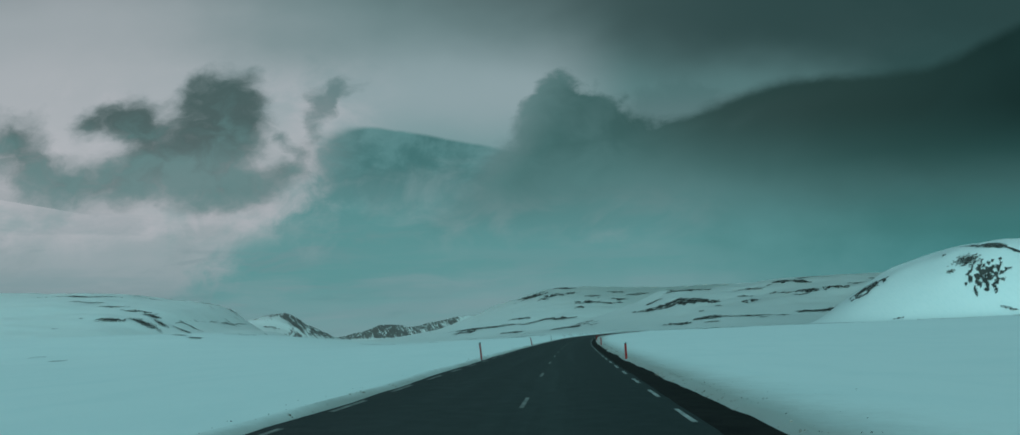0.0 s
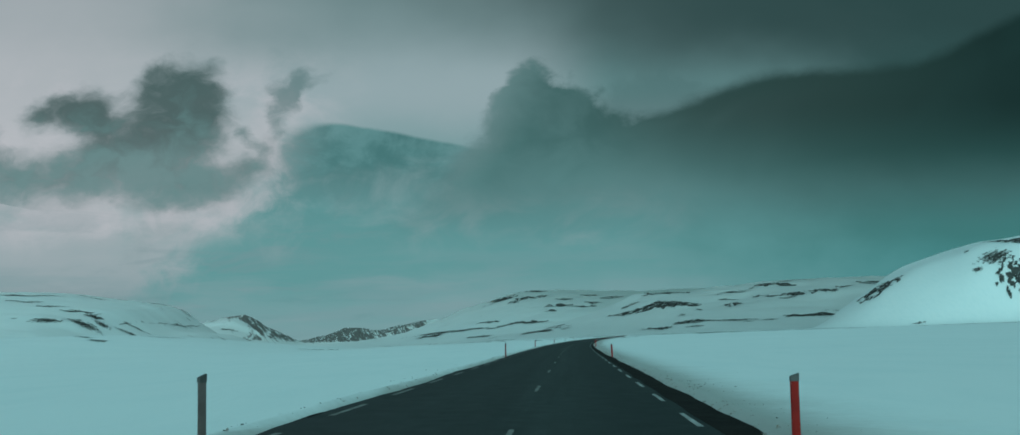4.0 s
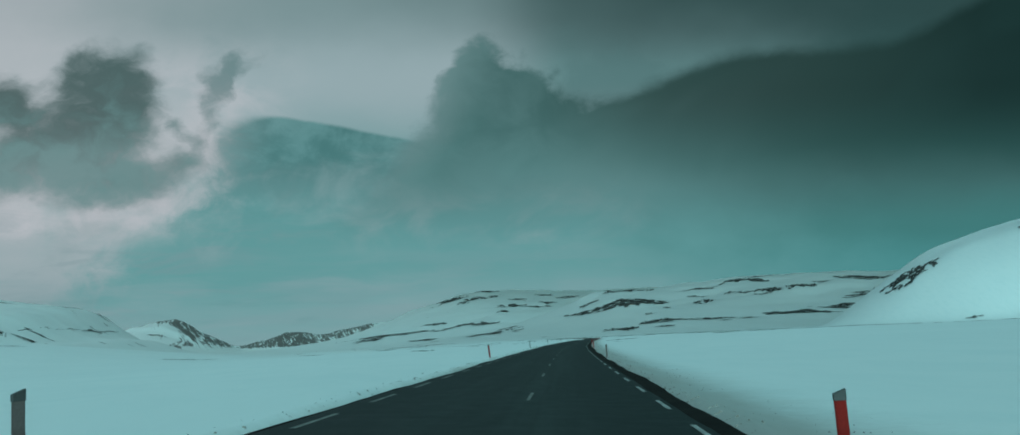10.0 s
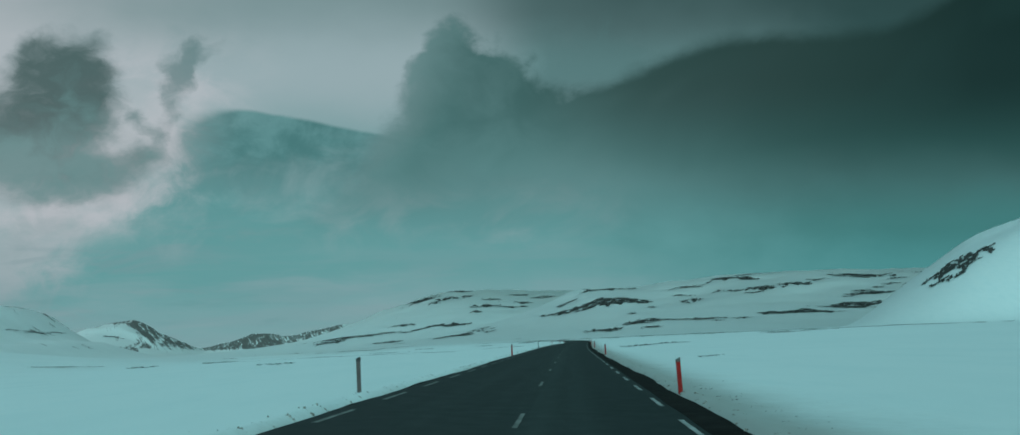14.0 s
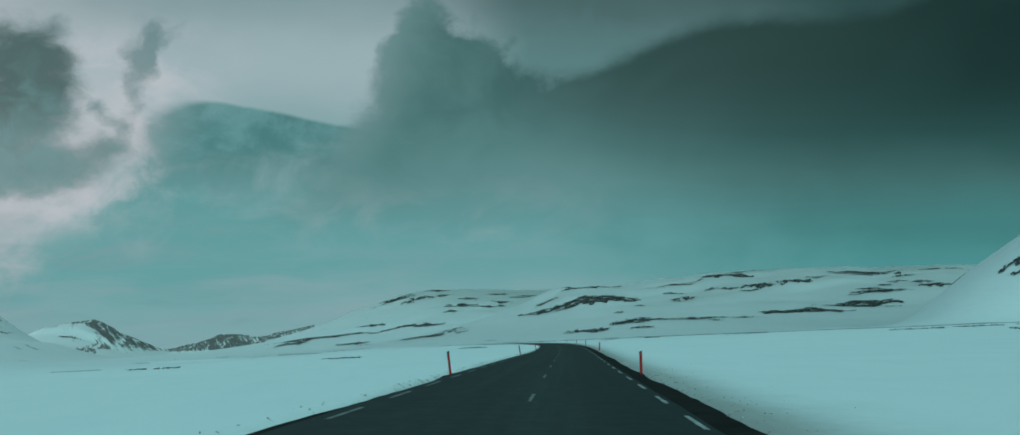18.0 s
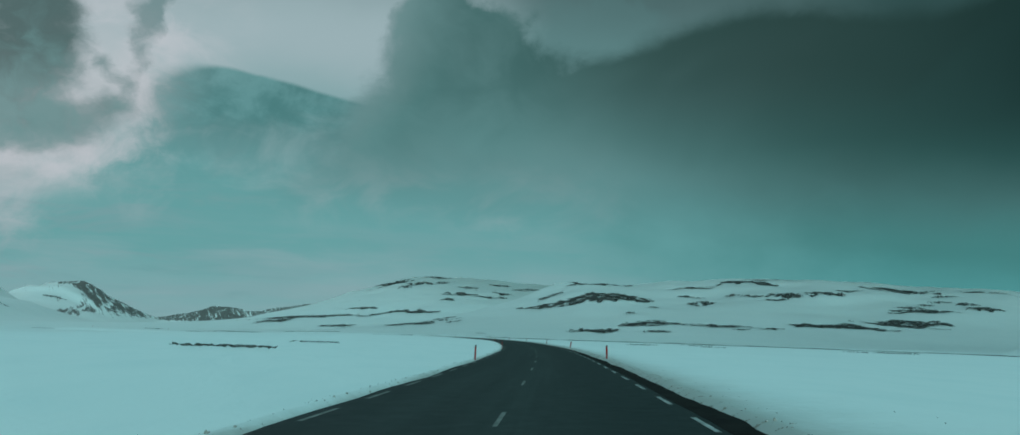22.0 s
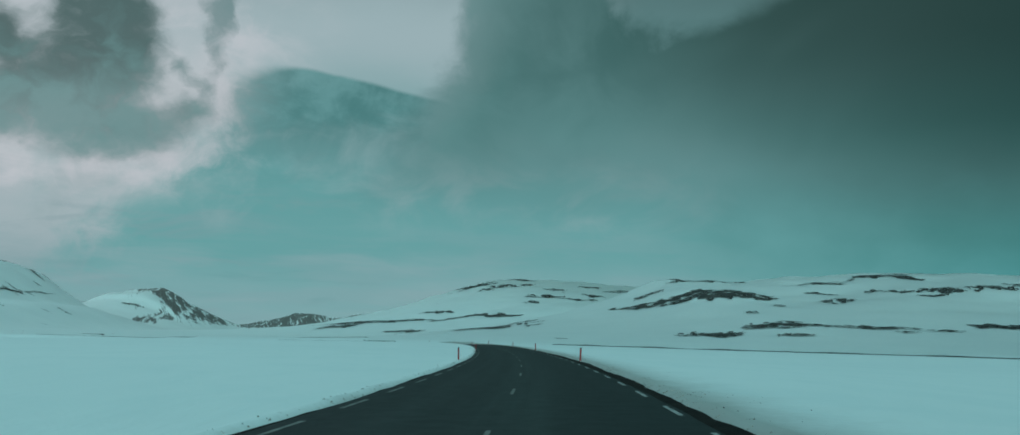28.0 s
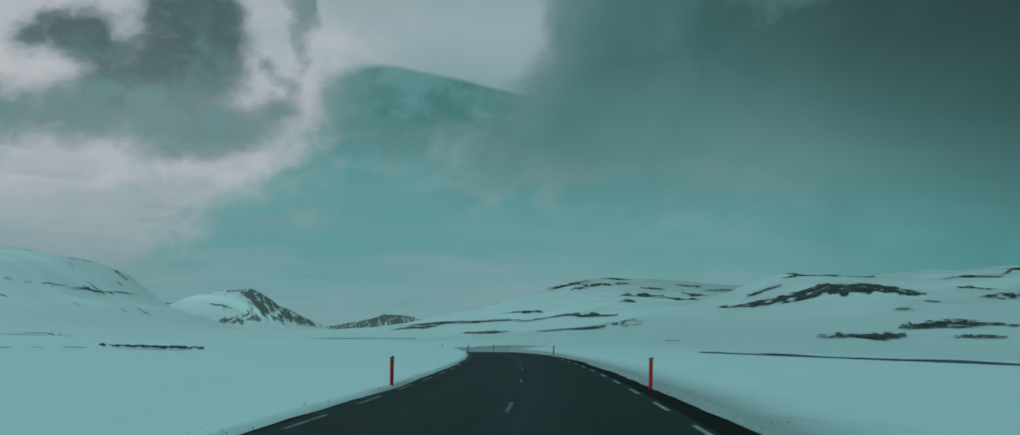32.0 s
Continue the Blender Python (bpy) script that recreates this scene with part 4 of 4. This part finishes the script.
# ---- the stream that passes under the road ----
def stream_bank(course, height):
    """The dark undercut edge of a stream in the snow, a ragged low face; course: (along, offset) points."""
    n = 90
    f = np.linspace(0, 1, n)
    S = np.interp(f * (len(course) - 1), np.arange(len(course)), [c[0] for c in course])
    U = np.interp(f * (len(course) - 1), np.arange(len(course)), [c[1] for c in course])
    k = np.ones(13) / 13
    S, U = (np.convolve(np.pad(w, 6, mode="reflect", reflect_type="odd"), k, "valid") for w in (S, U))
    pts = np.array([place_on_road(120 + b, a)[:2] for a, b in zip(U, S)])
    taper = np.minimum(1, np.minimum(f, 1 - f) * 7)
    rag = 1 + 0.45 * wob(U * 3, S, 5.0, 17)
    rows = [(-0.3, -0.12), (-0.08, 0.02), (0.0, 1.0), (0.12, 1.05), (0.3, -0.2)]
    gx, gy = np.gradient(pts[:, 0]), np.gradient(pts[:, 1])
    ln = np.hypot(gx, gy)
    nx, ny = -gy / ln, gx / ln
    flip = np.sign(ny)
    X = np.stack([pts[:, 0] + nx * flip * o for o, _ in rows], 1)
    Y = np.stack([pts[:, 1] + ny * flip * o for o, _ in rows], 1)
    Z = ground_z(X, Y) + np.stack([h * height * taper * (rag if h > 0.5 else 1) for _, h in rows], 1) - 0.02
    return tagged(new("stream_bank", grid_mesh("stream_bank", X, Y, Z, GRAVEL)), "dark undercut earth edge of a small stream in the snow", "stream bank", kind="structure")


stream_bank([(602, -6.0), (599, -6.7), (594.5, -7.9), (592.5, -10), (593, -16), (596, -30), (604, -60)], 0.032)
stream_bank([(591.5, 6.5), (590, 7.2), (588.2, 8.2), (587.4, 8.7)], 0.035)
stream_bank([(583.6, 6.6), (582.4, 7.3), (582, 8.5), (582.4, 12), (583, 17)], 0.05)


def stone(seed, size):
    rg = random.Random(seed)
    bm = bmesh.new()
    bmesh.ops.create_icosphere(bm, subdivisions=2, radius=size)
    sx, sy, sz = rg.uniform(0.9, 1.6), rg.uniform(0.7, 1.1), rg.uniform(0.5, 0.85)
    for vert in bm.verts:
        q = noise.noise(vert.co / size * 1.3 + Vector((seed * 3.1, 0, 0)))
        vert.co *= 1 + 0.35 * q
        vert.co = Vector((vert.co.x * sx, vert.co.y * sy, vert.co.z * sz))
    me = bpy.data.meshes.new("stone")
    bm.to_mesh(me)
    bm.free()
    me.materials.append(STONE)
    return me


STONE = plain_material("stream_stone", (0.03, 0.028, 0.026), (0.10, 0.092, 0.085), 0.85, 2.5, 0.6, 0.03)
rg = random.Random(11)
shapes = [stone(j, 0.08 + 0.02 * (j % 4)) for j in range(7)]
for j in range(26):
    f = j / 25
    x, y, z = place_on_road(120 + 583.6 + 1.2 * f + rg.uniform(-0.5, 0.9), 7.9 + 6.0 * f + rg.uniform(-0.3, 0.3))
    zz = float(ground_z(np.array([x]), np.array([y]))[0])
    ob = new("stone", shapes[j % 7])
    ob.matrix_basis = pose(x, y, zz + rg.uniform(0.0, 0.07), 0, 0, rg.uniform(0, 360)) @ Matrix.Scale(rg.uniform(0.7, 1.25), 4)
    tagged(ob, "grey-brown stone of the stream edge half buried in snow", "stone", "stones along the stream")


# ---- thawed strips on the plain beside the road ----
# offset from the centre line, distance along it, length, depth
NEAR_THAW = [(-84, 712, 9, 4), (-70, 642, 7, 2), (-92, 655, 12, 3), (64, 766, 11, 3), (78, 772, 16, 2), (52, 700, 12, 2), (-18.5, 810, 4.5, 0.8), (75, 915, 18, 3), (-29, 614, 3, 1.6), (-26, 613, 1.6, 1), (-33, 622, 3, 2), (-35, 678, 5, 4), (-23, 697, 5, 3)]
FAR_THAW = [(-113, 654, 14, 4), (-93, 632, 12, 3), (-51, 574, 5, 1), (-24, 543, 4, 1), (8.5, 518, 2.2, 0.6), (28, 930, 9, 2), (43, 928, 6, 3), (55, 981, 10, 3), (-120, 300, 10, 3), (-90, 215, 8, 2), (-160, 340, 9, 3), (-22, 470, 3.5, 3), (-24, 476, 2, 2)]
for j, (u, d, length, depth) in enumerate(NEAR_THAW + FAR_THAW):
    x, y, z = place_on_road(120 + d, u)
    rock_patch(x, y, length, depth, 900 + j, 0.06, 0.6, plain=True)
for j, (x, y, length, depth) in enumerate([(99, 1107, 6.5, 2.6), (87, 777, 6, 1.0), (-313, 629, 20, 8), (-355, 683, 17, 6)]):
    rock_patch(x, y, length, depth, 980 + j, 0.04, plain=True)

for j in range(15):
    x, y, z = place_on_road(120 + 1086 + 2.0 * j, -35 + 0.85 * j)
    rock_patch(x, y, rng.uniform(0.5, 1.6), rng.uniform(0.3, 0.7), 940 + j, 0.03, 0.8, plain=True)


# ---- crumbs of ploughed snow along the road's edge ----
DIRTY = plain_material("dirty_snow", (0.17, 0.155, 0.135), (0.36, 0.345, 0.32), 0.8, 3.0, 0.5, 0.03, 0.2)


def snow_crumbs(side, count, seed):
    """Uneven lumps pushed up by the plough, thickest at the lip of the snow."""
    rg = np.random.RandomState(seed)
    base = np.array([[-1, -1, 0], [1, -1, 0], [1, 1, 0], [-1, 1, 0], [-0.6, -0.5, 1], [0.55, -0.6, 0.8], [0.5, 0.6, 1], [-0.5, 0.55, 0.75]]) * np.array([0.5, 0.5, 0.8])
    quads = np.array([(0, 1, 5, 4), (1, 2, 6, 5), (2, 3, 7, 6), (3, 0, 4, 7), (4, 5, 6, 7)])
    d = rg.uniform(-4, 1160, count)
    i = np.clip((d + 120).astype(int), 0, len(RX) - 1)
    wide = np.interp(d, [0, 150, 250, 480, 650, 750, 850, 1050], [3.22, 3.08, 2.86, 2.9, 3.22, 3.45, 3.42, 3.25]) if side > 0 else np.interp(d, [0, 250, 480, 650, 750, 850, 950, 1050], [2.70, 2.86, 3.00, 2.97, 2.82, 2.82, 2.95, 2.85])
    u = side * (wide + 0.34 + rg.exponential(0.13, count) + 0.10 * wob(d, d * 0, 9, seed, 3))
    x, y = RX[i] + u * np.cos(RH[i]), RY[i] - u * np.sin(RH[i])
    z = ground_z(x, y)
    size = 0.012 + 0.030 * rg.power(0.35, count)
    a = rg.uniform(0, 6.28, count)
    p = base[None] * (size[:, None, None] * rg.uniform(0.7, 1.5, (count, 1, 3))) + rg.normal(0, 0.15, (count, 8, 3)) * size[:, None, None]
    c, q = np.cos(a)[:, None], np.sin(a)[:, None]
    P = np.stack([x[:, None] + p[..., 0] * c - p[..., 1] * q, y[:, None] + p[..., 0] * q + p[..., 1] * c, z[:, None] - 0.01 + p[..., 2]], -1).reshape(-1, 3)
    faces = (quads[None] + 8 * np.arange(count)[:, None, None]).reshape(-1, 4)
    me = bpy.data.meshes.new("snow_crumbs")
    me.from_pydata(P.tolist(), [], faces.tolist())
    me.materials.append(DIRTY)
    return tagged(new("snow_crumbs", me), "dirty crumbs of ploughed snow along the road edge", "snow crumbs", kind="stuff")


snow_crumbs(1, 16000, 61)
snow_crumbs(-1, 14000, 62)


# ---- grit thrown up on the snow beside the road ----
def grit():
    rg = np.random.RandomState(5)
    verts, faces = [], []
    for n in range(9000):
        side = -1 if n % 3 == 0 else 1
        d = 120 + rg.uniform(-5, 1120)
        u = side * ((3.55 if side < 0 else 4.0) + rg.exponential(0.22 if side < 0 else 0.45))
        j = int(d)
        x, y = RX[j] + u * math.cos(RH[j]), RY[j] - u * math.sin(RH[j])
        verts.append((x, y, rg.uniform(0.004, 0.014), rg.uniform(0, 6.28)))
    v = np.array(verts)
    z = ground_z(v[:, 0], v[:, 1])
    out = []
    for n, (x, y, r, a) in enumerate(v):
        base = len(out)
        for q in range(4):
            out.append((x + r * math.cos(a + q * 1.57) * 1.4, y + r * math.sin(a + q * 1.57), z[n] - 0.01))
        out.append((x, y, z[n] + r * 0.8))
        faces += [(base + q, base + (q + 1) % 4, base + 4) for q in range(4)]
    me = bpy.data.meshes.new("grit")
    me.from_pydata(out, [], faces)
    me.materials.append(GRAVEL)
    return tagged(new("grit", me), "dark grit and gravel scattered on snow beside the road", "grit", kind="stuff")


grit()
